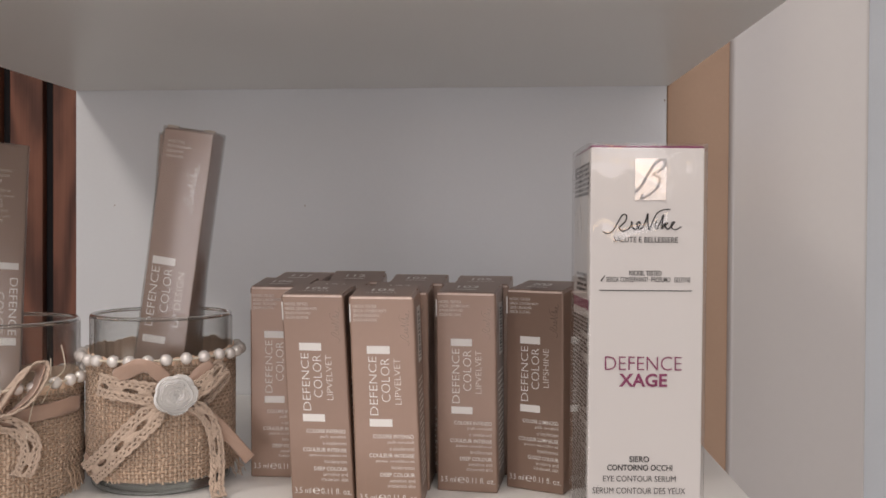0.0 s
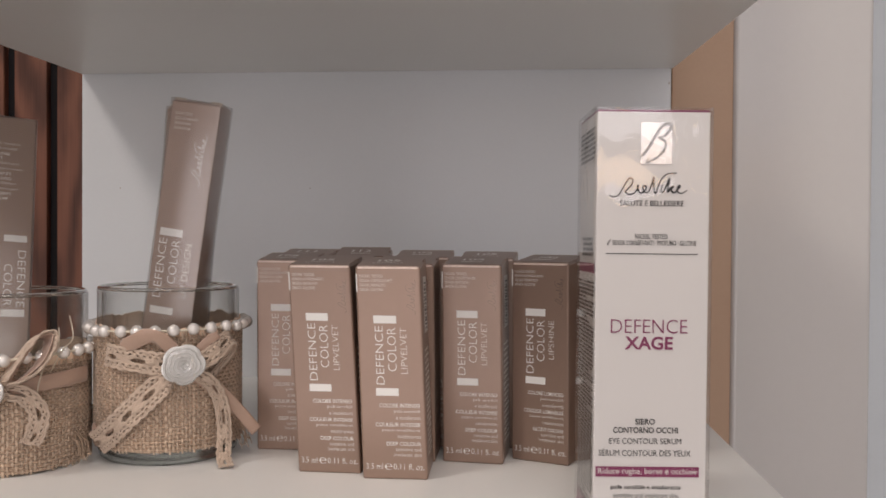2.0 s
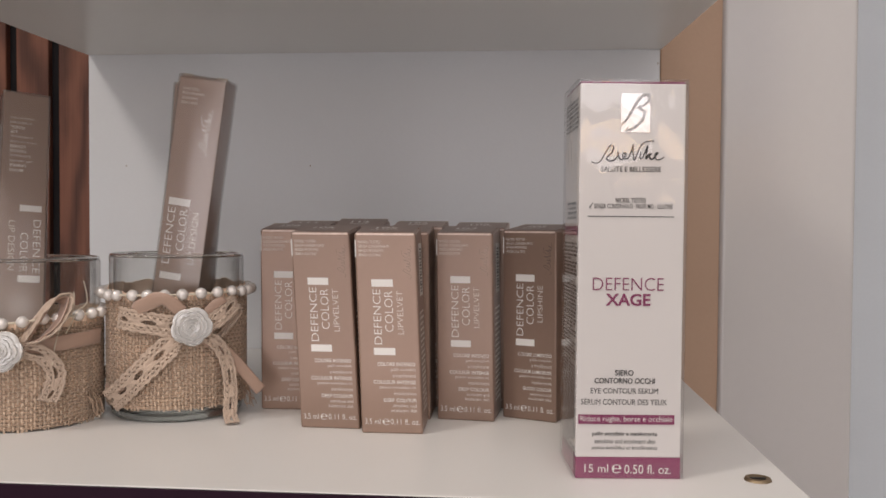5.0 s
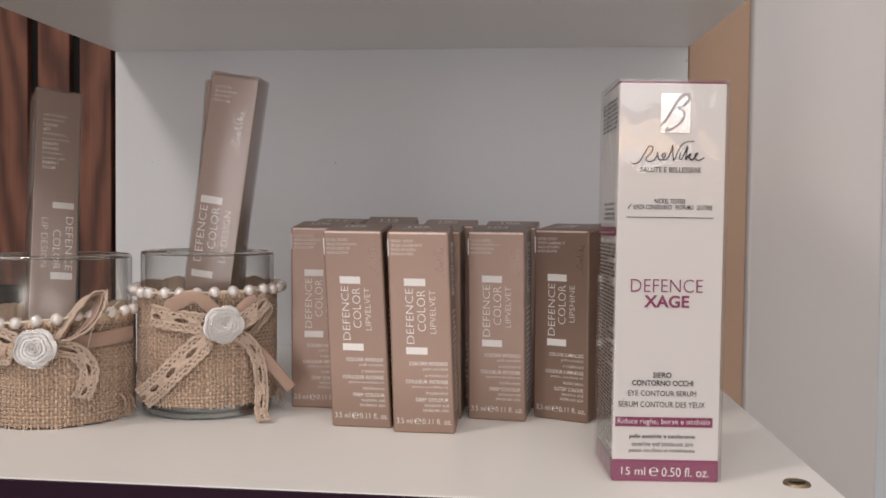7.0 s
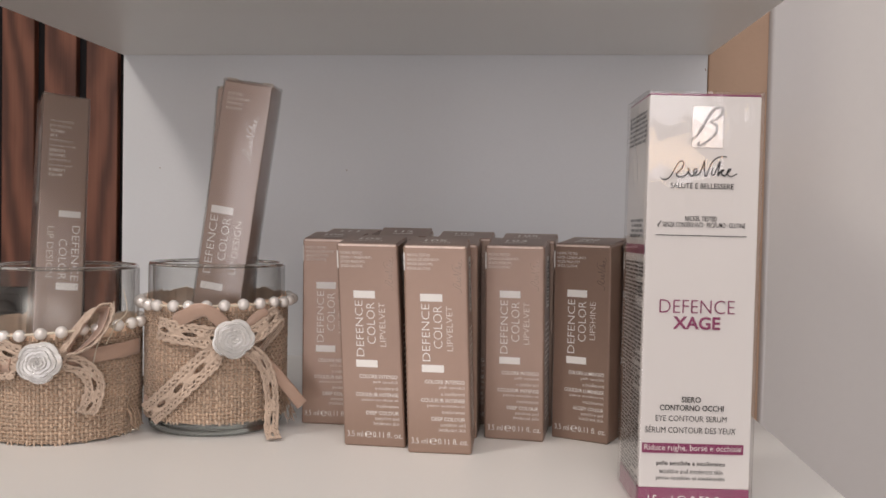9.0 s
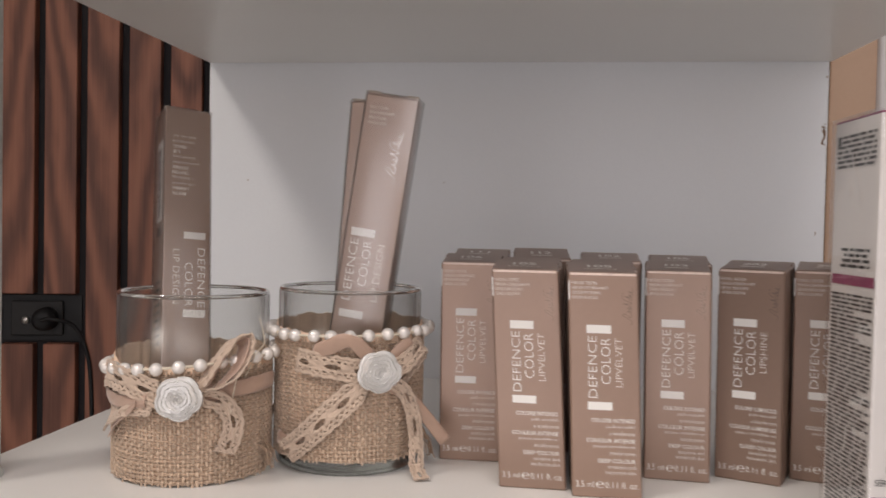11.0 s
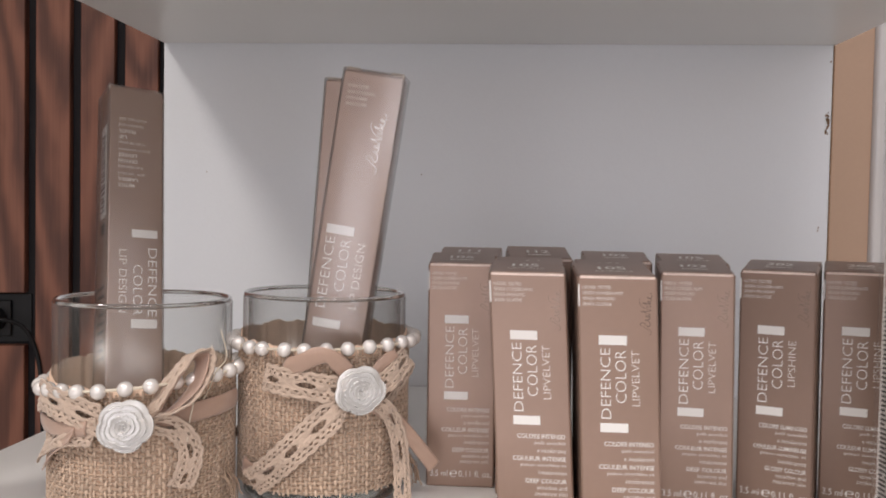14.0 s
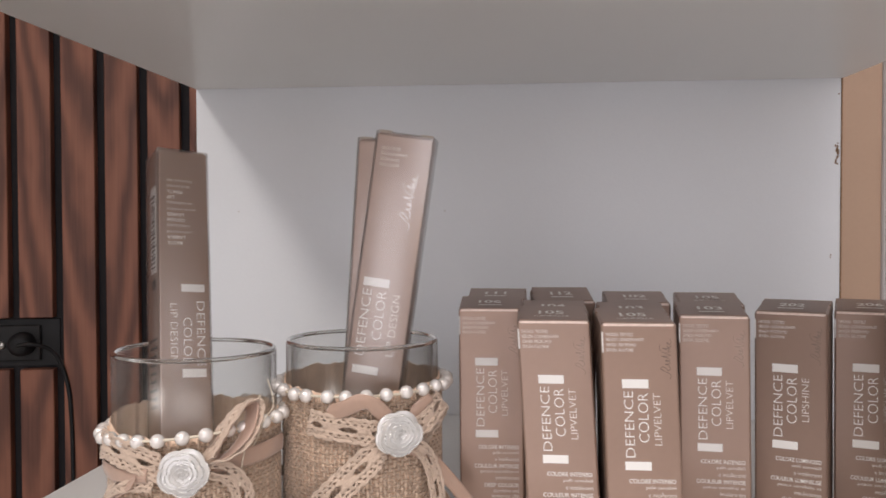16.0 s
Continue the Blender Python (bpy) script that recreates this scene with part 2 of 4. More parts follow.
def thing(name, m, label, category, group=""):
    ob = new(name)
    ob.empty_display_size = 0.02
    ob.matrix_world = m
    return tagged(ob, label=label, category=category, group=group)


def lathe(profile, steps=64, closed=False):
    """Turns (radius, height) pairs about z."""
    verts, faces, n = [], [], len(profile)
    for i in range(steps):
        a = 2 * math.pi * i / steps
        verts += [(r * math.cos(a), r * math.sin(a), z) for r, z in profile]
    for i in range(steps):
        j = (i + 1) % steps
        for k in range(n if closed else n - 1):
            l = (k + 1) % n
            faces.append((i * n + k, j * n + k, j * n + l, i * n + l))
    return verts, faces


def tube(points, radius, sides=6, closed=False):
    verts, faces = [], []
    pts = [Vector(p) for p in points]
    n = len(pts)
    for i, p in enumerate(pts):
        a = pts[(i - 1) % n] if closed or i else p
        b = pts[(i + 1) % n] if closed or i < n - 1 else p
        d = (b - a).normalized()
        s = d.cross(Vector((0, 0, 1)))
        if s.length < 1e-3:
            s = d.cross(Vector((0, 1, 0)))
        s.normalize()
        u = s.cross(d)
        for k in range(sides):
            c = 2 * math.pi * k / sides
            verts.append(p + radius * (math.cos(c) * s + math.sin(c) * u))
    for i in range(n if closed else n - 1):
        j = (i + 1) % n
        for k in range(sides):
            l = (k + 1) % sides
            faces.append((i * sides + k, i * sides + l, j * sides + l, j * sides + k))
    return verts, faces


def curve_points(keys, count):
    """A smooth line through the keys."""
    keys = [Vector(k) for k in keys]
    out = []
    for i in range(count):
        s = i / (count - 1) * (len(keys) - 1)
        k = min(int(s), len(keys) - 2)
        f = s - k
        p0, p1, p2, p3 = keys[max(k - 1, 0)], keys[k], keys[k + 1], keys[min(k + 2, len(keys) - 1)]
        out.append(0.5 * (2 * p1 + (p2 - p0) * f + (2 * p0 - 5 * p1 + 4 * p2 - p3) * f * f + (3 * p1 - p0 - 3 * p2 + p3) * f ** 3))
    return out


# ---- lettering ----
GLYPHS = {}


def glyph_mesh(text, bold):
    """Flat mesh of a line of writing, scaled into the unit square."""
    if (text, bold) not in GLYPHS:
        font = bpy.data.curves.new("writing", "FONT")
        font.body, font.resolution_u, font.offset = text, 3, bold
        ob = bpy.data.objects.new("writing", font)
        mesh = bpy.data.meshes.new_from_object(ob)
        co = np.array([v.co[:2] for v in mesh.vertices])
        lo, hi = co.min(0), co.max(0)
        GLYPHS[text, bold] = ((co - lo) / (hi - lo), [tuple(p.vertices) for p in mesh.polygons])
        bpy.data.objects.remove(ob)
        bpy.data.curves.remove(font)
        bpy.data.meshes.remove(mesh)
    return GLYPHS[text, bold]


class Print:
    """Ink of one colour on a face; u runs to the right and v up, in metres from the face's lower left corner."""

    def __init__(self):
        self.verts, self.faces = [], []

    def add(self, co, faces):
        n = len(self.verts)
        self.verts += [tuple(c) for c in co]
        self.faces += [tuple(n + i for i in f) for f in faces]

    def text(self, text, u0, v0, u1, v1, turn=0, bold=0.0):
        co, faces = glyph_mesh(text, bold)
        if turn == 90:
            co = np.stack([1 - co[:, 1], co[:, 0]], 1)
        self.add(co * (u1 - u0, v1 - v0) + (u0, v0), faces)

    def bar(self, u0, v0, u1, v1):
        self.add([(u0, v0), (u1, v0), (u1, v1), (u0, v1)], [(0, 1, 2, 3)])

    def stroke(self, keys, width, count=40):
        pts = curve_points([(u, v, 0) for u, v in keys], count)
        co, faces = [], []
        for i, p in enumerate(pts):
            d = (pts[min(i + 1, count - 1)] - pts[max(i - 1, 0)]).normalized()
            w = width * (0.45 + 0.55 * math.sin(math.pi * (0.1 + 0.8 * i / (count - 1))))
            s = Vector((-d.y, d.x, 0)) * w / 2
            co += [(p + s)[:2], (p - s)[:2]]
        self.add(co, [(2 * i, 2 * i + 1, 2 * i + 3, 2 * i + 2) for i in range(count - 1)])

    def put(self, name, place, mat, parent, label=""):
        if self.verts:
            return raw_part(name, [place(u, v) for u, v in self.verts], self.faces, mat, parent, label, smooth=False)


def flourish(ink, place, width):
    """A plain looping pen stroke, unit wide and high, laid out by place(u, v)."""
    first = ((0, .16), (.05, .08), (.12, .16), (.19, .50), (.25, .78), (.30, .74), (.28, .52), (.21, .30), (.25, .18), (.32, .24), (.37, .44), (.36, .52), (.38, .30), (.42, .24),
             (.47, .40), (.46, .52), (.43, .42), (.46, .26), (.51, .34), (.55, .62), (.57, .84), (.57, .50), (.59, .22), (.63, .52), (.68, .82), (.76, .98), (.86, 1.0))
    second = ((.68, .56), (.665, .34), (.69, .28), (.73, .52), (.77, .80), (.755, .50), (.75, .28), (.79, .46), (.82, .48), (.79, .38), (.83, .26), (.88, .40), (.91, .52), (.88, .50), (.87, .34), (.92, .24), (1, .36))
    for keys in (first, second):
        ink.stroke([place(u, v) for u, v in keys], width, 6 * len(keys))


# ---- room ----
def room():
    x0, x1, y0, y1, z0, z1 = -1.9, 1.25, -2.6, 2.2, -1.15, 1.5
    for name, b in (("floor", (x0, x1, y0, y1, z0 - 0.1, z0)), ("ceiling", (x0, x1, y0, y1, z1, z1 + 0.1)),
                    ("wall_west", (x0 - 0.1, x0, y0, y1, z0, z1)), ("wall_east", (x1, x1 + 0.1, y0, y1, z0, z1)),
                    ("wall_south", (x0, x1, y0 - 0.1, y0, z0, z1)), ("wall_north", (x0, x1, y1, y1 + 0.1, z0, z1))):
        ob = part(name, box_bm(*b), FLOOR if name == "floor" else WALL)
        tagged(ob, label={"floor": "pale stone-coloured shop floor", "ceiling": "plain white shop ceiling"}.get(name, "plain off-white painted shop wall"),
               category=name.split("_")[0], kind="structure")
    return z0, z1


Z0, Z1 = room()


def pillar():
    """White lacquered pillar with rounded edges, and the peach wall strip that it butts against."""
    ob = part("wall_pillar", box_bm(0.152, 0.247, 0.617, 0.80, Z0, Z1, 0.0035, 4), LACQUER)
    tagged(ob, label="white glossy lacquered pillar beside the shelf", category="pillar", kind="structure")
    ob = part("wall_peach", box_bm(-0.05, 0.1535, 0.6205, 0.70, Z0, Z1), PEACH)
    tagged(ob, label="peach painted wall strip behind the shelf", category="wall", kind="structure")


pillar()
PALE_BLUE = material("pale_blue_paint", (0.76, 0.81, 0.86), 0.6, bump=0.0001, bump_scale=300, vary=0.04)
tagged(part("wall_return", box_bm(0.20, 1.25, 1.05, 1.13, Z0, Z1), PALE_BLUE), label="pale blue-grey painted wall beyond the pillar", category="wall", kind="structure")


# ---- slatted wall ----
PITCH, SLAT = 0.065, 0.0495


def slat_wall():
    turn = math.degrees(math.atan2(0.015, 0.0632))
    base = tagged(part("wall_slatted", box_bm(-0.75, 1.05, 0.012, 0.03, Z0, Z1), BLACK_FELT), label="wood slat wall panel on black felt",
                  category="wall", kind="structure")
    base.matrix_world = pose(-0.9395, 1.283, 0, 0, 0, turn)
    full = part("slat", box_bm(-SLAT / 2, SLAT / 2, -0.010, 0.0115, Z0, Z1, 0.0012, 1), WOOD, base)
    upper = part("slat", box_bm(-SLAT / 2, SLAT / 2, -0.010, 0.0115, -0.030, Z1, 0.0012, 1), WOOD, base)
    lower = part("slat", box_bm(-SLAT / 2, SLAT / 2, -0.010, 0.0115, Z0, -0.111, 0.0012, 1), WOOD, base)
    cut = (0, 1)
    full.location.x = (-9 + 0.5) * PITCH
    upper.location.x = lower.location.x = 0.5 * PITCH
    for k in range(-8, 15):
        for src in ((upper, lower) if k in cut else (full,)):
            if k == 0:
                continue
            s = src.copy()
            scene.collection.objects.link(s)
            s.location.x = (k + 0.5) * PITCH
    socket = thing("power_outlet", base.matrix_world @ pose(0.066, 0.0115, -0.0705), "black wall power outlet with a plug and cable", "power outlet")
    part("backbox", box_bm(-0.062, 0.062, -0.003, 0.0, -0.038, 0.038, 0.001, 1), BLACK_PLASTIC, socket)
    part("plate", box_bm(-0.046, 0.034, -0.012, -0.003, -0.028, 0.028, 0.002, 2), SMOKED, socket, "dark glossy cover plate")
    v, f = lathe([(0.0, 0.004), (0.005, 0.003), (0.0065, 0.0), (0.0065, -0.004)], 20)
    lens = raw_part("indicator", v, f, STEEL, socket, "small shining metal contact")
    lens.matrix_local = pose(-0.023, -0.013, -0.003, 90)
    v, f = lathe([(0.0, 0.0), (0.017, 0.0), (0.019, 0.004), (0.018, 0.022), (0.010, 0.030), (0.0, 0.031)], 28)
    plug = raw_part("plug", v, f, BLACK_PLASTIC, socket, "round black plug")
    plug.matrix_local = pose(0.010, -0.011, 0.0, 90)
    v, f = tube(curve_points([(0.010, -0.041, 0), (0.03, -0.048, 0.003), (0.058, -0.034, -0.01), (0.075, -0.026, -0.05), (0.083, -0.024, -0.12), (0.084, -0.024, -0.3), (0.08, -0.024, -0.6)], 60), 0.0033, 8)
    raw_part("cable", v, f, BLACK_PLASTIC, socket, "thin black cable")


slat_wall()


# ---- shelf ----
SX0, SX1, SY0, SY1, SZ = -0.279, 0.092, 0.232, 0.525, 0.192


def shelf():
    unit = thing("display_shelf", pose(0, 0, Z0), "white melamine open display shelf with plum front edge", "shelf")
    dz = -Z0
    part("shelf_board", box_bm(SX0, SX1, SY0 + 0.0012, SY1 - 0.0005, dz - 0.018, dz, 0.0006, 2), MELAMINE, unit, "white melamine board")
    part("edge_band", box_bm(SX0, SX1, SY0, SY0 + 0.0012, dz - 0.018, dz - 0.0004), PLUM_EDGE, unit, "dark plum edge strip")
    upper = box_bm(SX0, SX1 + 0.001, SY0 + 0.0012, SY1 - 0.0005, dz + SZ, dz + SZ + 0.018, 0.0006, 2)
    for v in upper.verts:
        v.co.x += (0.019 if v.co.x > 0 else -0.008) * (SY1 - v.co.y) / (SY1 - SY0)
    part("upper_board", upper, MELAMINE, unit, "white melamine board, slightly wider at its front")
    part("edge_band", box_bm(SX0 - 0.008, SX1 + 0.020, SY0, SY0 + 0.0012, dz + SZ + 0.0004, dz + SZ + 0.018), PLUM_EDGE, unit, "dark plum edge strip")
    part("back_panel", box_bm(SX0, SX1, SY1, SY1 + 0.012, 0, dz + 0.5, 0.0004, 1), BACKING, unit, "cool white back panel with small marks")
    # thin dark brown strip down the right edge of the back panel
    part("panel_edge", box_bm(SX1, SX1 + 0.0007, SY1 - 0.0003, SY1 + 0.012, 0, dz + 0.5), STAIN, unit, "thin dark brown strip along the panel edge")
    v, f = lathe([(0.0, 0.0), (0.0125, 0.0), (0.0125, dz - 0.018)], 32)
    t = raw_part("support_tube", v, f, TUBE, unit, "grey round support tube")
    t.location = (-0.2725, 0.2885, 0)
    v, f = lathe([(0.0135, 0.0), (0.0135, 0.0015), (0.0125, 0.003), (0.0125, SZ), (0.0, SZ)], 32)
    t = raw_part("support_tube", v, f, TUBE, unit, "grey round support tube")
    t.location = (-0.2725, 0.2885, dz)
    v, f = lathe([(0.0, 0.0001), (0.0012, 0.0003), (0.0028, 0.0003), (0.0032, 0.0010), (0.0040, 0.0008), (0.0043, 0.0)], 28)
    cap = raw_part("screw", v, f, BRASS, unit, "tarnished brass screw head")
    cap.location = (0.081, 0.260, dz)
    part("screw_slot", box_bm(0.0785, 0.0835, 0.2596, 0.2604, dz + 0.0003, dz + 0.0009), INK_BLACK, cap).location = (-0.081, -0.260, -dz)
    rng = random.Random(4)
    for x, z, w, h, n in ((0.0898, 0.1505, 0.0016, 0.012, 22), (0.0868, 0.0935, 0.0004, 0.0035, 3), (-0.130, 0.1195, 0.0012, 0.0012, 1), (0.0905, 0.184, 0.0009, 0.002, 2), (-0.253, 0.119, 0.0012, 0.001, 1)):
        verts, faces = [], []
        for k in range(n):
            cx, cz, r = x + rng.uniform(-w, w) * 0.5, dz + z + rng.uniform(-h, h) * 0.5, rng.uniform(0.0003, 0.0008) if n > 3 else 0.00035 if n > 1 else 0.00032
            s = len(verts)
            verts += [(cx + r * rng.uniform(0.6, 1) * math.cos(a), SY1 - 0.0002, cz + 1.5 * r * rng.uniform(0.6, 1) * math.sin(a)) for a in np.linspace(0, 2 * math.pi, 8)[:-1]]
            faces.append(tuple(range(s, s + 7))[::-1])
        raw_part("stain", verts, faces, STAIN, unit, "small brown scuff", smooth=False)


shelf()

# ---- cartons ----
W, D, RISE = 0.0240, 0.0240, 0.0027


def wedge(w, d, h, rise, bevel, lean):
    """A folding carton whose lid rises a little to the back and which leans sideways by lean at its top."""
    bm = box_bm(0, w, 0, d, 0, h, bevel, 2)
    for v in bm.verts:
        if v.co.z > h / 2:
            v.co.z += rise * v.co.y / d
        v.co.x += lean * v.co.z / h
    return bm


VELVET = ("LIPVELVET", "COLORE INTENSO", "COULEUR INTENSE", "DEEP COLOUR")
SHINE = ("LIPSHINE", "COLORE LUMINOSO", "COULEUR LUMINEUSE", "GLOSSY COLOUR")


def lip_carton(x, y, yaw, lean, shade, words, sticker=False, H=0.0780, ajar=0.0):
    c = thing("lipstick_carton", pose(x, y, 0, 0, 0, yaw), "deep taupe card lipstick carton with white lettering" if words is SHINE else "taupe pearl card lipstick carton with white lettering", "carton", "lipstick cartons on the shelf")
    card = CARTON_DEEP if words is SHINE else CARTON
    part("carton_body", wedge(W, D, H, RISE, 0.0007, lean), card, c)
    lid = box_bm(0.0006, W - 0.0006, 0.0004, D - 0.0010, H, H + 0.0004, 0.00015, 1)
    for v in lid.verts:
        v.co.z += (RISE + ajar) * v.co.y / D + 0.0004 * math.sin(math.pi * v.co.x / W)
        v.co.x += lean
    part("lid_flap", lid, card, c, "tucked lid flap")
    for sx in (0.0002, W - 0.0012):
        tab = box_bm(sx, sx + 0.0010, D - 0.0075, D - 0.0006, H - 0.001, H + 0.0004, 0.0002, 1)
        for v in tab.verts:
            v.co.z += RISE * v.co.y / D
            v.co.x += lean
        part("side_tab", tab, card, c)

    # thin pale strip that paints the highlight on the front fold
    fold = box_bm(0.0007, W - 0.0007, -0.00007, 0.0008, H - 0.0008, H + 0.00014, 0.0003, 2)
    for v in fold.verts:
        v.co.x += lean
    part("fold_highlight", fold, FOLD_HIGHLIGHT, c, "pale painted highlight along the lid fold")

    def front(u, v):
        return (u + lean * v / H, -0.00012, v)

    def top(u, v):
        return (u + lean, v, H + 0.00065 + (RISE + ajar) * v / D + 0.0004 * math.sin(math.pi * u / W))

    def fr(a, b, c0, d0):
        """Fractions across and down the face to its metres."""
        return a * W, (1 - d0) * H, b * W, (1 - c0) * H

    ink, dim = Print(), Print()
    ink.bar(*fr(0.25, 0.60, 0.228, 0.265))
    ink.bar(*fr(0.25, 0.60, 0.570, 0.606))
    ink.text("DEFENCE", *fr(0.265, 0.39, 0.278, 0.553), turn=90, bold=-0.012)
    ink.text("COLOR", *fr(0.45, 0.585, 0.285, 0.490), turn=90, bold=-0.014)
    dim.text(words[0], *fr(0.655, 0.75, 0.285, 0.285 + 0.024 * len(words[0])), turn=90, bold=-0.012)
    for i, (t, w) in enumerate((("NICKEL TESTED", 0.36), ("SENZA CONSERVANTI", 0.50), ("SENZA PROFUMO", 0.40), ("SENZA GLUTINE", 0.36))):
        dim.text(t, *fr(0.06, 0.06 + w, 0.036 + 0.0215 * i, 0.049 + 0.0215 * i))
    rows = ((words[1], 0.642, 0.62, 1), ("pelli sensibili", 0.6705, 0.40, 0), ("e intolleranti", 0.6995, 0.37, 0),
            (words[2], 0.732, 0.69, 1), ("peaux sensibles et", 0.7595, 0.59, 0), ("intolérantes", 0.7875, 0.36, 0),
            (words[3], 0.822, 0.53, 1), ("sensitive and", 0.8485, 0.39, 0), ("intolerant skin", 0.8735, 0.42, 0))
    for t, d, w, strong in rows:
        (ink if strong else dim).text(t, *fr(0.915 - w, 0.915, d, d + (0.0185 if strong else 0.0175)), bold=0.007 if strong else -0.004)
    ink.text("3.5 ml", *fr(0.06, 0.315, 0.925, 0.953), bold=-0.006)
    ink.text("\u212e", *fr(0.345, 0.46, 0.925, 0.955))
    ink.text("0.11 fl. oz.", *fr(0.48, 0.955, 0.925, 0.953), bold=-0.006)
    ink.bar(*fr(0.004, 0.024, 0.032, 0.118))
    ink.put("lettering", front, INK_WHITE, c, "white printed lettering")
    dim.put("small_lettering", front, INK_DIM, c, "pale printed small lettering")
    swirl = Print()
    flourish(swirl, lambda u, v: ((0.975 - 0.20 * v - 0.06 * (1 - u)) * W, (0.775 + 0.165 * u) * H), 0.00026)
    swirl.put("emblem", lambda u, v: (u + lean * v / H, -0.00022, v), EMBOSS, c, "raised glossy script emblem")
    cap = Print()
    cap.text(shade, 0.30 * W, 0.30 * D, 0.66 * W, 0.52 * D, bold=0.02)
    if shade == "105" and words is VELVET:
        cap.text("CANNELLE", 0.24 * W, 0.13 * D, 0.72 * W, 0.215 * D)
    else:
        cap.bar(0.30 * W, 0.14 * D, 0.66 * W, 0.19 * D)
    cap.put("shade_number", top, INK_WHITE, c, "printed shade number")
    if sticker:
        tag, bars = Print(), Print()
        tag.bar(0.30 * D, 0.68 * H, 0.78 * D, 0.95 * H)
        for i in range(14):
            bars.bar(0.38 * D, (0.70 + 0.0165 * i) * H, 0.64 * D, (0.706 + 0.0165 * i + 0.003 * (i % 3)) * H)
        fine = Print()
        for i in range(18):
            fine.bar((0.16 + 0.03 * (i % 2)) * D, (0.10 + 0.029 * i) * H, (0.80 - 0.09 * (i % 4 == 3)) * D, (0.112 + 0.029 * i) * H)
        fine.put("side_print", lambda u, v: (W + 0.00015 + lean * v / H, u, v), INK_DIM, c, "rows of pale side print")
        tag.put("label", lambda u, v: (W + 0.00015 + lean * v / H, u, v), INK_WHITE, c, "white side sticker")
        bars.put("label_print", lambda u, v: (W + 0.0003 + lean * v / H, u, v), INK_GREY, c)
    return c


for row in ((-0.1080, 0.3455, 1, -0.0006, "106", VELVET, False, 0.0788), (-0.1075, 0.3715, -1, 0.0, "111", VELVET, False, 0.0802),
            (-0.0822, 0.3138, -1, -0.0046, "105", VELVET, True), (-0.0835, 0.3390, 0, -0.0015, "104", VELVET), (-0.0800, 0.3645, 3, -0.0005, "112", VELVET, False, 0.0802, 0.0011),
            (-0.0564, 0.3075, 1, -0.0034, "105", VELVET, True), (-0.0560, 0.3330, 0, -0.0012, "103", VELVET), (-0.0530, 0.3585, -1, 0.0, "102", VELVET, False, 0.0802),
            (-0.0292, 0.3345, -6, -0.0012, "103", VELVET, True), (-0.0255, 0.3600, -4, 0.0, "105", VELVET, False, 0.0798),
            (-0.0020, 0.3418, -23, -0.0006, "202", SHINE, False, 0.0790), (0.0260, 0.3440, -20, -0.0004, "206", SHINE, False, 0.0790)):
    lip_carton(*row)
# ---- serum carton ----
def shrink_wrap(w, d, h, parent):
    """Clear film round a carton, slack and creased towards its top and at its foot, with a folded lid."""
    g, cols, rows = 0.0007, 44, 150
    ring = []
    for x, y, dx, dy in ((0, 0, 1, 0), (1, 0, 0, 1), (1, 1, -1, 0), (0, 1, 0, -1)):
        for k in range(cols):
            f = k / cols
            ring.append(((-g + (w + 2 * g) * (x + dx * f), -g + (d + 2 * g) * (y + dy * f)), (dy, -dx), math.sin(math.pi * f) ** 0.5))
    verts, faces, n = [], [], len(ring)
    for j in range(rows + 1):
        q = 1 - (1 - j / rows) ** 1.6
        z = q * (h + g)
        loose = max(0.0, min(1.0, (q - 0.66) / 0.16)) + 0.5 * max(0.0, 1 - q / 0.09)
        for (x, y), (nx, ny), mid in ring:
            a = noise.noise((x * 70 + 3.1, y * 70, z * 62 + 1.7)) + 0.5 * noise.noise((x * 160, y * 160 + 5, z * 90))
            crease = (1 - min(1.0, abs(a) * 3.2)) ** 2
            lift = mid * loose * (0.00055 * crease + 0.00045 * max(0.0, noise.noise((x * 45, y * 45 + 2, z * 38))))
            verts.append((x + nx * lift, y + ny * lift, z))
    for j in range(rows):
        for k in range(n):
            l = (k + 1) % n
            faces.append((j * n + k, j * n + l, (j + 1) * n + l, (j + 1) * n + k))
    verts.append((w / 2, d / 2, h + g + 0.0002))
    faces += [(rows * n + k, rows * n + (k + 1) % n, len(verts) - 1) for k in range(n)]
    raw_part("cellophane_wrap", verts, faces, FILM, parent, "clear creased shrink wrap")


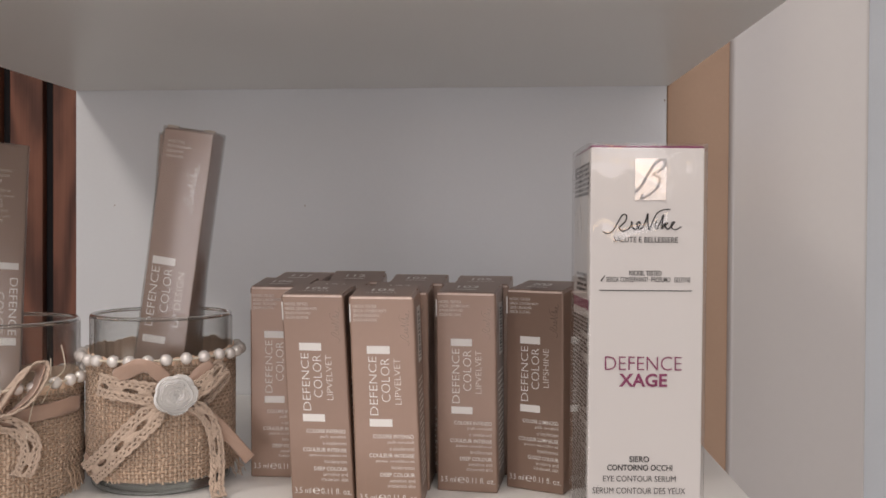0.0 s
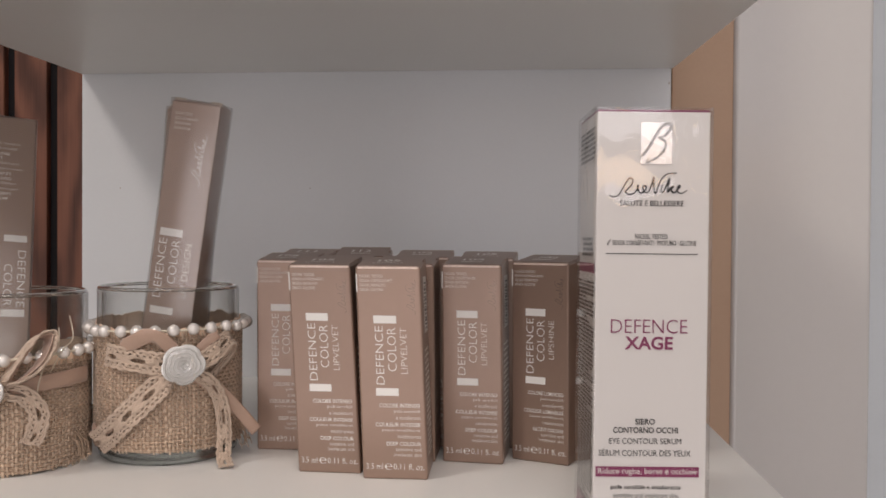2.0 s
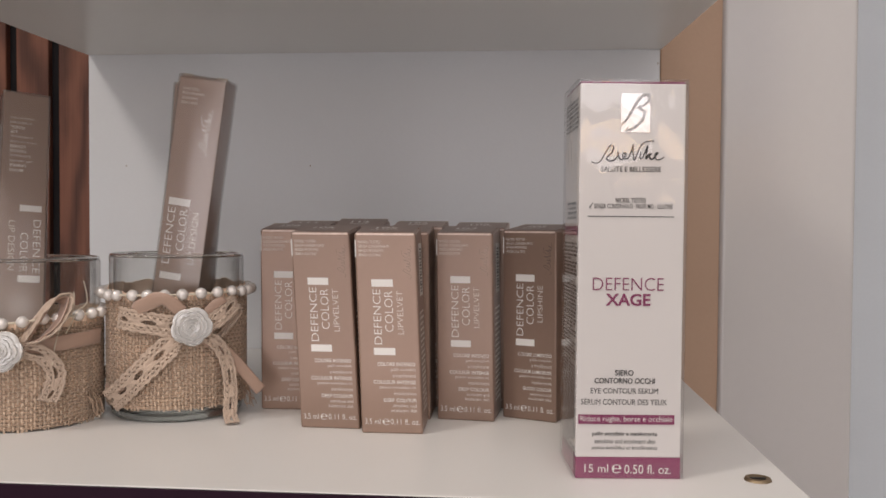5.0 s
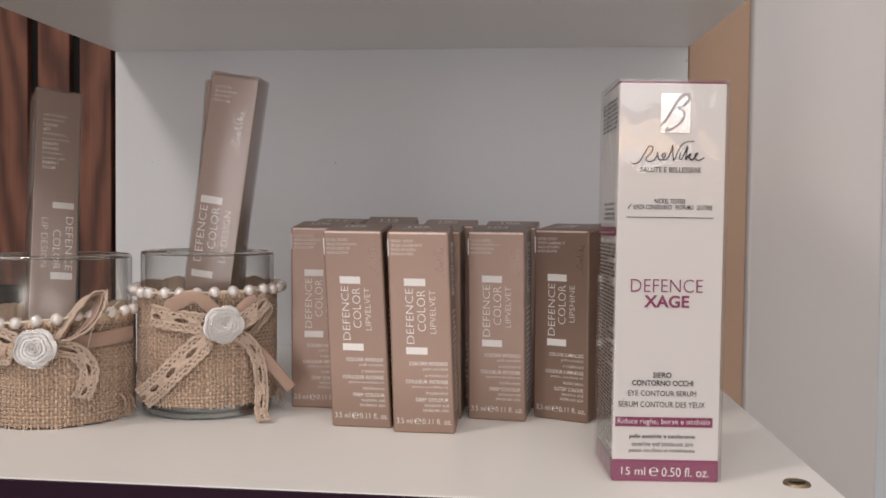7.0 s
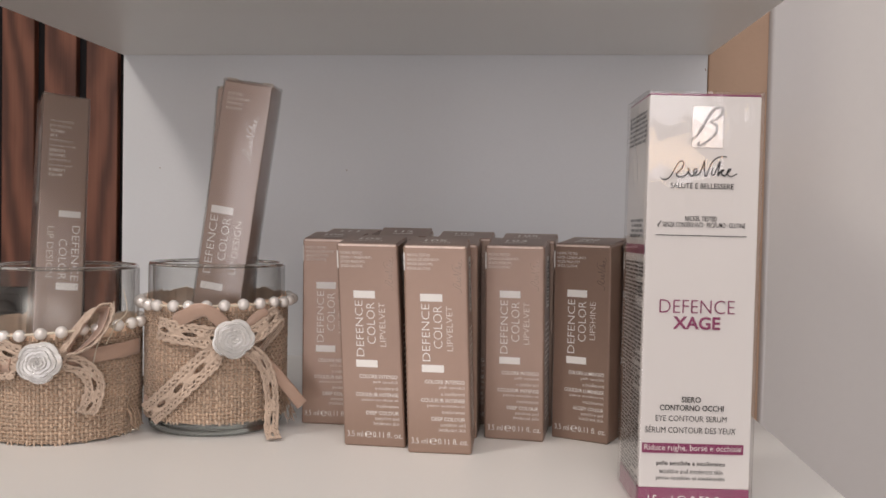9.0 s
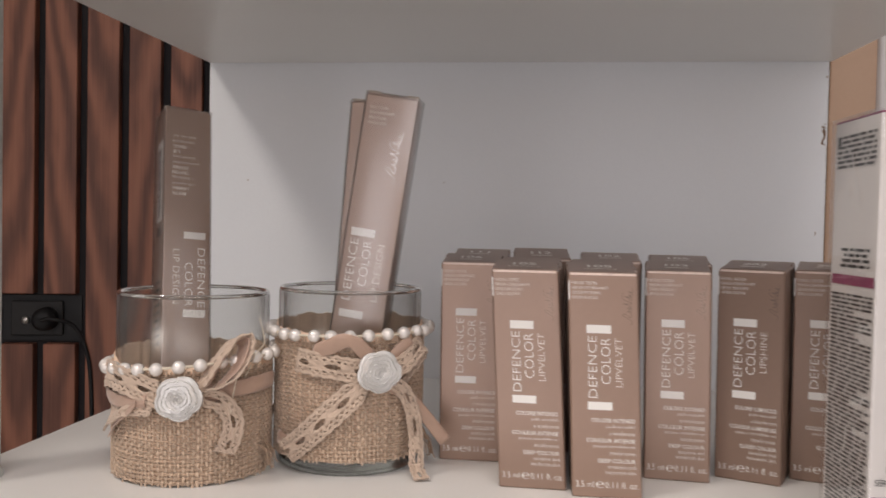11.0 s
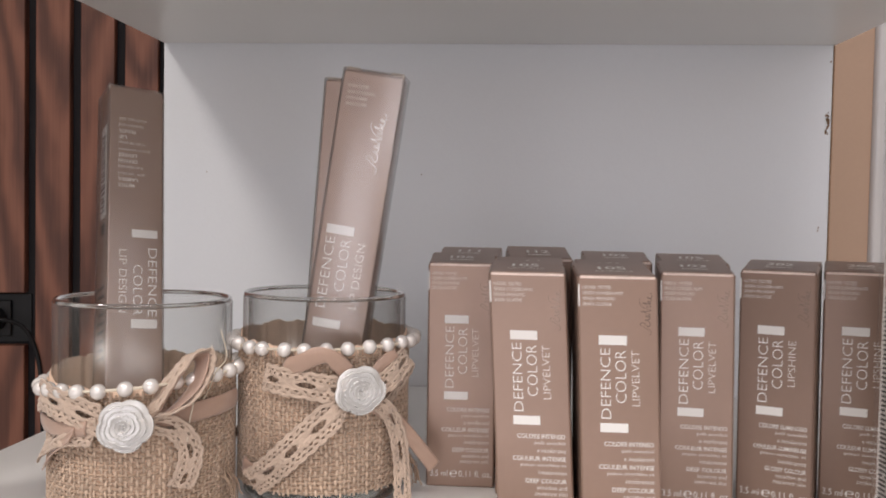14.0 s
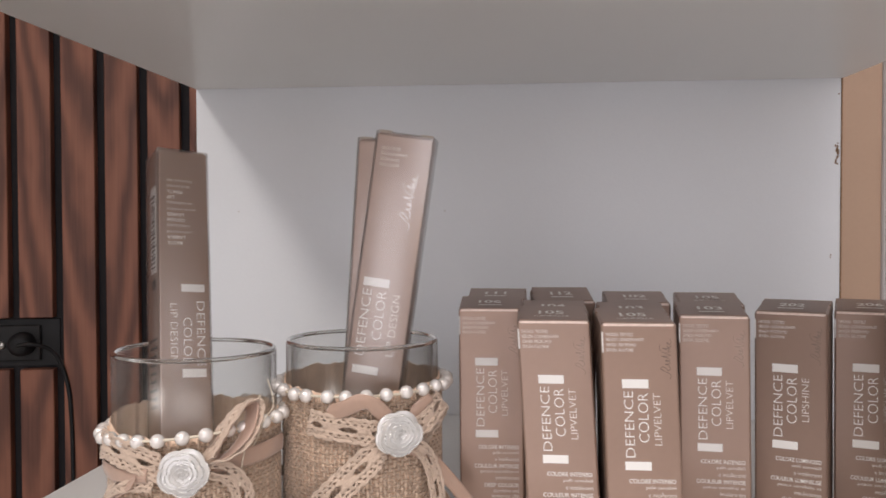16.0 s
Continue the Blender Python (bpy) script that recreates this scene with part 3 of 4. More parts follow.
def serum_carton():
    w, d, h = 0.0338, 0.0300, 0.1276
    c = thing("serum_carton", pose(0.0225, 0.2557, 0, -0.2, 0.2, 4.9), "tall white glossy serum carton with plum base band", "carton")
    part("carton_body", box_bm(0, w, 0, d, 0.0069, h - 0.0006, 0.0004, 2), WHITE_CARD, c)
    part("base_band", box_bm(-0.00005, w + 0.00005, -0.00005, d + 0.00005, 0, 0.0070, 0.0004, 2), INK_PLUM, c, "plum printed base")
    part("carton_top", box_bm(0.0001, w - 0.0001, 0.0001, d - 0.0001, h - 0.0006, h, 0.0003, 2), INK_PLUM, c, "plum printed top")
    shrink_wrap(w, d, h, c)

    def fr(a, b, c0, d0):
        return a * w, (1 - d0) * h, b * w, (1 - c0) * h

    inks = {"black": (INK_BLACK, "black printed lettering"), "grey": (INK_GREY, "dark grey fine lettering"), "plum": (INK_PLUM, "plum printed lettering"),
            "white": (INK_WHITE, "white printed lettering"), "foil": (FOIL, "silver foil square"), "dull": (SWEEP, "dull grey sweep")}
    prints = []

    def ink(colour):
        prints.append((colour, Print()))
        return prints[-1][1]

    ink("foil").bar(*fr(0.385, 0.66, 0.030, 0.127))
    flourish(ink("black"), lambda u, v: ((0.11 + 0.69 * u) * w, (0.790 + 0.062 * v) * h), 0.00052)
    ink("black").text("SALUTE E BELLESSERE", *fr(0.205, 0.77, 0.2125, 0.2255), bold=0.006)
    sweep = ink("dull")
    sweep.stroke([(x * w, (z + 0.005) * h) for x, z in ((0.385, 0.886), (0.44, 0.900), (0.50, 0.928), (0.57, 0.956), (0.635, 0.962), (0.645, 0.948), (0.59, 0.934))], 0.0009, 60)
    sweep.stroke([(x * w, (z + 0.005) * h) for x, z in ((0.59, 0.934), (0.545, 0.929), (0.60, 0.921), (0.59, 0.900), (0.51, 0.880), (0.44, 0.872), (0.455, 0.882))], 0.0007, 60)
    ink("black").text("NICKEL TESTED", *fr(0.345, 0.63, 0.2910, 0.3025), bold=0.012)
    ink("black").text("SENZA CONSERVANTI · PROFUMO · GLUTINE", *fr(0.145, 0.885, 0.3060, 0.3175), bold=0.006)
    ink("black").stroke([(0.11 * w, 0.682 * h), (0.10 * w, 0.686 * h), (0.115 * w, 0.690 * h), (0.13 * w, 0.697 * h)], 0.0003, 12)
    ink("black").bar(*fr(0.085, 0.90, 0.3365, 0.3385))
    ink("plum").text("DEFENCE", *fr(0.14, 0.815, 0.491, 0.5235), bold=-0.012)
    ink("plum").text("XAGE", *fr(0.265, 0.69, 0.531, 0.562), bold=0.025)
    ink("black").text("SIERO", *fr(0.365, 0.54, 0.724, 0.738), bold=0.016)
    ink("black").text("CONTORNO OCCHI", *fr(0.17, 0.745, 0.744, 0.758), bold=0.016)
    ink("grey").text("EYE CONTOUR SERUM", *fr(0.135, 0.775, 0.770, 0.7835))
    ink("grey").text("SÉRUM CONTOUR DES YEUX", *fr(0.045, 0.86, 0.794, 0.812))
    ink("plum").bar(*fr(0.02, 0.935, 0.837, 0.861))
    ink("white").text("Riduce rughe, borse e occhiaie", *fr(0.04, 0.915, 0.840, 0.858))
    ink("black").text("pelle sensibile e intollerante", *fr(0.155, 0.775, 0.880, 0.893), bold=0.012)
    ink("grey").text("sensitive and intolerant skin", *fr(0.18, 0.755, 0.8985, 0.910))
    ink("grey").text("peaux sensibles et intolérantes", *fr(0.155, 0.775, 0.9155, 0.928))
    ink("white").text("15 ml", *fr(0.085, 0.31, 0.963, 0.983))
    ink("white").text("\u212e", *fr(0.345, 0.435, 0.963, 0.985))
    ink("white").text("0.50 fl. oz.", *fr(0.465, 0.91, 0.963, 0.986))
    for colour, p in prints:
        depth = -0.0004 if colour in ("white", "dull") else -0.00025
        p.put("emblem_square" if colour == "foil" else "printed_line", lambda u, v: (u, depth, v), inks[colour][0], c, inks[colour][1])

    def side(u, v):
        return (-0.00025, d - u, v)

    rng = random.Random(9)
    stripe, tick = Print(), Print()
    tick.bar(0.10 * d, 0.938 * h, 0.17 * d, 0.962 * h)
    for z0, z1, step, left, right in ((0.892, 0.962, 0.0115, 0.10, 0.93), (0.655, 0.70, 0.0125, 0.22, 0.86), (0.05, 0.595, 0.0098, 0.06, 0.95)):
        lines, v = Print(), z1
        while v > z0:
            u = left + (0.1 if z1 > 0.95 and v > 0.94 else 0) + (rng.uniform(0, 0.1) if step > 0.012 else 0)
            end = right if rng.random() < 0.8 else rng.uniform(0.55, right)
            while u < end - 0.04:
                n = min(rng.uniform(0.06, 0.22), end - u)
                lines.bar(u * d, (v - 0.55 * step) * h, (u + n) * d, v * h)
                u += n + rng.uniform(0.025, 0.05)
            v -= step
        tagged(lines.put("side_print", side, INK_GREY, c, "rows of fine grey print"), kind="stuff")
    stripe.bar(0.06 * d, 0.615 * h, 0.97 * d, 0.638 * h)
    tick.put("side_mark", side, INK_BLACK, c)
    stripe.put("side_stripe", side, INK_PLUM, c, "plum stripe")


serum_carton()


# ---- pencil cartons ----
def pencil_carton(m, w, d, length, flipped, label, plain=False):
    c = thing("pencil_carton", m, label, "carton", "lip pencil cartons in the glasses")
    part("carton_body", box_bm(-w / 2, w / 2, 0, d, 0, length, 0.0005, 2), CARTON, c)
    part("lid_flap", box_bm(-w / 2 + 0.0006, w / 2 - 0.0006, 0.0005, d - 0.0008, length, length + 0.0004, 0.00015, 1), CARTON, c, "tucked lid flap")
    for s in (-1, 1):
        part("side_tab", box_bm(s * (w / 2 - 0.0024) - 0.0022, s * (w / 2 - 0.0024) + 0.0022, d * 0.15, d * 0.22, length - 0.001, length + 0.0014, 0.0002, 1), CARTON_IN, c, "pale card tab")
    part("cellophane_wrap", box_bm(-w / 2 - 0.0005, w / 2 + 0.0005, -0.0006, d + 0.0005, 0.0, length + 0.0009, 0.0006, 2), SMOOTH_FILM, c, "clear shrink wrap", smooth=True)
    if plain:
        return c

    def front(u, v):
        if flipped:
            return (w / 2 - u, -0.00012, length - v)
        return (u - w / 2, -0.00012, v)

    def fr(a, b, c0, d0):
        return a * w, length - d0, b * w, length - c0

    ink, dim = Print(), Print()
    e = 0.0011 if flipped else 0.0
    ink.bar(*fr(0.104, 0.575, e + 0.0497, e + 0.0527))
    ink.bar(*fr(0.104, 0.575, e + 0.0807, e + 0.0835))
    ink.text("DEFENCE", *fr(0.11, 0.275, e + 0.0537, e + 0.0772), turn=90, bold=-0.008)
    ink.text("COLOR", *fr(0.375, 0.545, e + 0.0540, e + 0.0712), turn=90, bold=-0.014)
    dim.text("LIP DESIGN", *fr(0.66, 0.80, e + 0.0548, e + 0.0762), turn=90, bold=-0.012)
    for i, t in enumerate(() if flipped else ("NICKEL TESTED", "SENZA CONSERVANTI", "SENZA PROFUMO", "SENZA GLUTINE")):
        dim.text(t, *fr(0.10, 0.45 + (0.13 if i == 1 else 0), 0.0042 + 0.0019 * i, 0.0052 + 0.0019 * i))
    if flipped:
        v = 0.0993
        for t, wd, strong in (("MATITA", 0.30, 1), ("LABBRA", 0.36, 1), ("pelli sensibili", 0.50, 0), ("e intolleranti", 0.46, 0), ("CRAYON", 0.36, 1), ("LEVRES", 0.34, 1),
                              ("peaux sensibles", 0.58, 0), ("et intolérantes", 0.5, 0), ("LIP", 0.15, 1), ("PENCIL", 0.31, 1), ("sensitive and", 0.47, 0), ("intolerant skin", 0.52, 0)):
            (ink if strong else dim).text(t, *fr(0.84 - wd, 0.84, v, v + 0.0013), bold=0.012 if strong else -0.004)
            v += 0.0021 if strong else 0.00225
    ink.put("lettering", front, INK_WHITE, c, "white printed lettering")
    dim.put("small_lettering", front, INK_DIM, c, "pale printed small lettering")
    swirl = Print()
    L = length
    if not flipped:
        flourish(swirl, lambda u, v: ((0.90 - 0.30 * v - 0.10 * (1 - u)) * w, L - 0.0320 + 0.0200 * u), 0.00036)
    swirl.put("emblem", lambda u, v: (front(u, v)[0], -0.00025, front(u, v)[2]), SCRIPT, c, "raised silver script emblem")
    if flipped:
        tag, bars = Print(), Print()
        tag.bar(0.30 * d, length * 0.66, 0.80 * d, length * 0.905)
        for i in range(18):
            bars.bar(0.38 * d, length * (0.675 + 0.0115 * i), 0.70 * d, length * (0.679 + 0.0115 * i + 0.002 * (i % 3)))
        bars.bar(0.40 * d, length * 0.615, 0.75 * d, length * 0.642)
        for i in range(9):
            bars.bar((0.2 + 0.05 * (i % 2)) * d, length * (0.30 + 0.022 * i), 0.8 * d, length * (0.308 + 0.022 * i))
        tag.put("label", lambda u, v: (-w / 2 - 0.00012, d - u, v), INK_WHITE, c, "white barcode sticker")
        bars.put("label_print", lambda u, v: (-w / 2 - 0.00024, d - u, v), INK_GREY, c)
    return c


def stand(x, y, z, yaw, back, side):
    """Pose of a leaning carton: turned by yaw, tipped back and to its right."""
    return Matrix.Translation((x, y, z)) @ pose(0, 0, 0, 0, 0, yaw) @ pose(0, 0, 0, -back, side, 0)


pencil_carton(stand(-0.1977, 0.3077, 0.0075, 39, 15.3, 4.3), 0.0181, 0.0150, 0.1355, True, "taupe lip pencil carton upside down in a glass")
pencil_carton(stand(-0.1440, 0.3238, 0.0085, 0.5, -1.6, 8.27), 0.0194, 0.0130, 0.1334, False, "taupe lip pencil carton leaning in a glass")
pencil_carton(stand(-0.1438, 0.3385, 0.0075, 2.5, 0.6, 3.74), 0.0192, 0.0130, 0.1338, False, "taupe lip pencil carton leaning behind another", plain=True)


# ---- decorated glasses ----
GLASS_R = 0.0280


def woven_band(name, z0, z1, radius, parent, seed):
    """Jute cloth of real crossing threads, wound round the glass."""
    rng = random.Random(seed)
    warps, wefts = 118, int((z1 - z0) / 0.00150)
    amp, flat = 0.00027, 0.00027

    def strand(sheet, points):
        """points: place, across, outward, half width; a flattened six-sided thread."""
        verts, faces = sheet
        base, ring = len(verts), ((-1, 0), (-0.5, 0.9), (0.5, 0.9), (1, 0), (0.5, -0.9), (-0.5, -0.9))
        for p, s, n, half in points:
            verts.extend(tuple(p[c] + s[c] * a * half + n[c] * b * flat for c in range(3)) for a, b in ring)
        for i in range(len(points) - 1):
            for k in range(6):
                l = (k + 1) % 6
                faces.append((base + i * 6 + k, base + i * 6 + l, base + i * 6 + 6 + l, base + i * 6 + 6 + k))

    weft_sheet, warp_sheet = ([], []), ([], [])
    shift = [rng.gauss(0, 0.0050) for _ in range(warps)]
    for j in range(wefts):
        zc = z0 + (j + 0.5 + rng.uniform(-0.14, 0.14)) * (z1 - z0) / wefts
        width = 0.00052 * rng.uniform(0.7, 1.15)
        pts = []
        for i in range(warps * 3 + 1):
            a = 2 * math.pi * i / (warps * 3)
            r = radius + amp * math.cos(math.pi * (i / 3 + j))
            n = (math.cos(a), math.sin(a), 0)
            z = zc + 0.0011 * noise.noise((n[0] * 2.2, n[1] * 2.2, seed + j * 0.06)) + 0.00016 * noise.noise((i * 0.35, j * 3.1, seed))
            pts.append(((r * n[0], r * n[1], z), (0, 0, 1), n, width * (1 + 0.35 * noise.noise((i * 0.21, j * 7.7, 1.5)))))
        strand(weft_sheet, pts)
    for i in range(warps):
        width = 0.00050 * rng.uniform(0.75, 1.15)
        low, high = rng.uniform(-0.0010, 0.0003), rng.uniform(0.0, 0.0020)
        pts = []
        for k in range(wefts * 3 + 1):
            z = z0 + low + (z1 + high - z0 - low) * k / (wefts * 3)
            a = 2 * math.pi * i / warps + shift[i] + 0.022 * noise.noise((i * 0.09, z * 130, seed)) + 0.008 * noise.noise((i * 2.9, z * 420, seed))
            r = radius - amp * math.cos(math.pi * ((z - z0) / (z1 - z0) * wefts - 0.5 + i))
            n = (math.cos(a), math.sin(a), 0)
            pts.append(((r * n[0], r * n[1], z), (-n[1], n[0], 0), n, width * (1 + 0.35 * noise.noise((i * 5.3, z * 600, 2.5)))))
        strand(warp_sheet, pts)
    wrap = tagged(raw_part(name, *warp_sheet, JUTE, parent, "coarse woven jute cloth"), kind="stuff")
    tagged(raw_part("cross_threads", *weft_sheet, JUTE_DARK, wrap, "darker crossing jute threads"), kind="stuff")
    rng2 = random.Random(seed + 1)
    steps = 220
    v, f = [], []
    for i in range(steps):
        a = 2 * math.pi * i / steps
        h = z1 + 0.0048 - 0.0030 * max(0, -math.sin(a)) + 0.0014 * noise.noise((math.cos(a) * 3, math.sin(a) * 3, seed)) + 0.0009 * noise.noise((math.cos(a) * 14, math.sin(a) * 14, seed)) + rng2.uniform(-0.0003, 0.0003)
        v += [((radius - 0.0004) * math.cos(a), (radius - 0.0004) * math.sin(a), z0), ((radius - 0.0004) * math.cos(a), (radius - 0.0004) * math.sin(a), h),
              ((radius - 0.0007) * math.cos(a), (radius - 0.0007) * math.sin(a), h), ((radius - 0.0007) * math.cos(a), (radius - 0.0007) * math.sin(a), z0)]
    for i in range(steps):
        j = (i + 1) % steps
        for k in range(4):
            l = (k + 1) % 4
            faces_k = (i * 4 + k, j * 4 + k, j * 4 + l, i * 4 + l)
            f.append(faces_k)
    # brightened colour makes up for light missing inside the glass
    raw_part("lining", v, f, JUTE_IN, wrap, "inner side of the cloth, colour brightened")
    return wrap


def strip(name, keys, width, mat, parent, label, lace=False, thick=0.0004):
    """A band along the keys. Each key is a place with the direction across the band; lace has eyelets, small holes and scalloped edges."""
    length = sum((Vector(keys[i + 1][0]) - Vector(keys[i][0])).length for i in range(len(keys) - 1))
    nu = max(8, int(length / (0.00034 if lace else 0.0012)))
    nv = 40 if lace else 8
    mid = curve_points([k[0] for k in keys], nu + 1)
    wid = [v.normalized() for v in curve_points([k[1] for k in keys], nu + 1)]
    verts, faces = [], []
    for i in range(nu + 1):
        s = i / nu * length
        half = width / 2
        if lace:
            half *= 0.93 + 0.07 * abs(math.sin(math.pi * s / 0.0035)) * 1.6
        d = (mid[min(i + 1, nu)] - mid[max(i - 1, 0)]).normalized()
        nrm = d.cross(wid[i]).normalized()
        for j in range(nv + 1):
            q = 2 * j / nv - 1
            bulge = 0.0005 * math.cos(q * 1.4) + (0.0007 * noise.noise((s * 260, q * 1.6, len(keys))) + 0.00025 * noise.noise((s * 1500, q * 9, 2)) + 0.0001 * math.cos(q * 14) if lace else 0.0004 * noise.noise((s * 160, q * 1.5, 3)))
            verts.append(mid[i] + wid[i] * half * q + nrm * bulge)
    for i in range(nu):
        s = (i + 0.5) / nu * length
        for j in range(nv):
            q = 2 * (j + 0.5) / nv - 1
            if lace:
                e = ((s % 0.0098) - 0.0049) / 0.0026 + 0.25 * noise.noise((s * 900, q * 3, 5))
                if e * e + (q / 0.2) ** 2 < 1:
                    continue
                row = round((abs(q) - 0.44) / 0.23)
                if abs(q) < 0.95 and abs(q) > 0.36 and 0 <= row <= 1:
                    dq = (abs(q) - 0.47 - 0.23 * row) / 0.075
                    ds = (((s + 0.0011 * row) % 0.0022) - 0.0011) / (0.00050 + 0.0003 * noise.noise((s * 700, q * 9, 8)))
                    if ds * ds + dq * dq < 1:
                        continue
            a = i * (nv + 1) + j
            faces.append((a, a + 1, a + nv + 2, a + nv + 1))
    ob = raw_part(name, verts, faces, mat, parent, label)
    sol = ob.modifiers.new("thickness", "SOLIDIFY")
    sol.thickness, sol.offset = (0.00065 if lace else thick), 0
    return ob


def resin_rose(parent, m):
    """A cast rose: pointed outer petals, then rims of petals winding up to the heart."""
    bm = bmesh.new()
    rings, seg = 60, 144
    grid = []
    for i in range(rings):
        t = i / rings
        row = []
        for k in range(seg):
            a = 2 * math.pi * k / seg
            outline = 0.0078 * (0.93 + 0.12 * abs(math.cos(2.5 * a + 0.4)) ** 0.7 + 0.03 * math.sin(2 * a + 1))
            petal = 0.07 * abs(math.sin(2.5 * a + 5 * t)) + 0.03 * math.sin(3 * a + 9 * t)
            wave = (5.6 * t ** 1.25 + a / (2 * math.pi) + petal) % 1.0
            crest = 1.2 * math.exp(-((wave - 0.10) / 0.055) ** 2) + 0.45 * (1 - wave) * (wave > 0.10) - 0.25 * math.exp(-((wave - 0.97) / 0.06) ** 2)
            z = 0.0014 + 0.0026 * math.sin(min(1, t * 1.15) * math.pi / 2) + 0.00125 * crest * (1 - 0.3 * t)
            if i == 0:
                z = 0.0
            r = outline * (1 - t) * (1 if i else 0.97)
            row.append(bm.verts.new((r * math.cos(a), r * math.sin(a), z)))
        grid.append(row)
    for i in range(rings - 1):
        for k in range(seg):
            l = (k + 1) % seg
            bm.faces.new((grid[i][k], grid[i][l], grid[i + 1][l], grid[i + 1][k]))
    bm.faces.new(grid[-1])
    bm.faces.new(grid[0][::-1])
    ob = part("rose", bm, ROSE, parent, "pearly white moulded rose", smooth=True)
    ob.matrix_local = m
    return ob


def tumbler(name, x, y, z0, z1, rim, pearl_z, tilt, seed, label):
    g = thing(name, pose(x, y, 0), label, "glass", "decorated glasses on the shelf")
    R = GLASS_R
    v, f = lathe([(R - 0.0016, 0.006), (R - 0.0005, 0.007), (R, 0.012), (R, rim - 0.0012), (R - 0.0018, rim - 0.0012), (R - 0.0018, 0.0065)], 96)
    raw_part("glass_wall", v, f, CLEAR, g, "clear glass wall").visible_shadow = False
    v, f = lathe([(R - 0.00175, rim - 0.0010), (R - 0.0017, rim - 0.0004), (R - 0.0013, rim + 0.0001), (R - 0.0008, rim + 0.0002), (R - 0.0003, rim - 0.0002), (R - 0.0001, rim - 0.0010), (R - 0.0005, rim - 0.00125), (R - 0.0014, rim - 0.00125)], 96, closed=True)
    raw_part("glass_rim", v, f, GLASS, g, "rounded glass rim").visible_shadow = False
    v, f = lathe([(0, 0.0006), (R - 0.0045, 0.0004), (R - 0.0022, 0.0), (R - 0.0008, 0.0012), (R - 0.0002, 0.0045), (R - 0.0003, 0.0068), (R - 0.0022, 0.0062), (R - 0.006, 0.0052), (0, 0.0050)], 96)
    raw_part("glass_base", v, f, BASE_GLASS, g, "thick greenish glass base").visible_shadow = False
    woven_band("jute_wrap", z0, z1, R + 0.0010, g, seed)
    ring = R + 0.0034
    string = raw_part("pearl_string", *tube([(ring * math.cos(a), ring * math.sin(a), pearl_z + tilt * math.cos(a)) for a in np.linspace(0, 2 * math.pi, 97)[:-1]], 0.0005, 6, True), STRING, g, "string of pearl beads")
    v, f = lathe([(0.00236 * math.sin(t), -0.00236 * math.cos(t)) for t in np.linspace(0, math.pi, 13)], 20)
    first = None
    rng = random.Random(seed)
    for k in range(28):
        a = 2 * math.pi * (k + rng.uniform(-0.12, 0.12)) / 28
        if first is None:
            ob = first = raw_part("pearl", v, f, PEARL, string)
        else:
            ob = first.copy()
            scene.collection.objects.link(ob)
        ob.location = (ring * math.cos(a), ring * math.sin(a), pearl_z + tilt * math.cos(a) + rng.uniform(-0.0003, 0.0003))
    return g


def on_wrap(angle, z, lift=0.0):
    """A place on the cloth; angle 0 faces the front, to the right of it positive."""
    a = math.radians(angle - 90)
    r = GLASS_R + 0.0024 + lift
    return (r * math.cos(a), r * math.sin(a), z)


def out(angle, z=0.0):
    a = math.radians(angle - 90)
    return Vector((math.cos(a), math.sin(a), z))


UP = (0, 0, 1)
g2 = tumbler("decorated_glass", -0.1440, 0.3410, 0.0058, 0.0505, 0.0685, 0.0525, 0.0006, 3, "glass tumbler wrapped in jute with pearls and lace bow")
strip("lace_ribbon", [(on_wrap(-25, 0.0432, 0.0004), (0.15, 0, 1)), (on_wrap(-12, 0.0424, 0.0012), UP), (on_wrap(6, 0.0412, 0.0014), UP), (on_wrap(20, 0.0400, 0.0012), UP), (on_wrap(34, 0.0400, 0.0006), UP)], 0.0088, LACE, g2, "ecru cotton lace band", lace=True)
strip("lace_tail", [(on_wrap(30, 0.0385, 0.0025), (0.45, 0, 0.8)), (on_wrap(14, 0.0310, 0.0022), (-0.5, 0, 0.8)), (on_wrap(-4, 0.0215, 0.0018), (-0.55, 0, 0.75)), (on_wrap(-21, 0.0130, 0.0016), (-0.5, -0.2, 0.75)), (on_wrap(-32, 0.0085, 0.0024), (-0.5, -0.2, 0.75))], 0.0098, LACE, g2, "hanging end of ecru lace", lace=True)
strip("lace_tail", [(on_wrap(32, 0.0370, 0.0030), (0.3, 0, 0.9)), (on_wrap(47, 0.0335, 0.0030), (0.7, 0.3, 0.5)), (on_wrap(57, 0.0250, 0.0030), (0.9, 0.4, 0.15)), (on_wrap(58, 0.0130, 0.0050), (0.9, 0.4, 0.0)), (on_wrap(54, 0.0040, 0.0080), (0.9, 0.3, 0.0)), (on_wrap(51, 0.0012, 0.0130), (0.9, 0.3, 0.1))], 0.0054, LACE, g2, "hanging end of ecru lace", lace=True)
strip("lace_loop", [(on_wrap(36, 0.0385, 0.0020), UP), (on_wrap(50, 0.0430, 0.0040), (-0.4, 0, 0.9)), (on_wrap(63, 0.0485, 0.0035), (-0.6, 0, 0.8)), (on_wrap(68, 0.0455, 0.0020), (-0.5, 0, 0.8)), (on_wrap(52, 0.0365, 0.0012), (-0.2, 0, 0.9))], 0.0068, LACE, g2, "loop of ecru lace", lace=True)
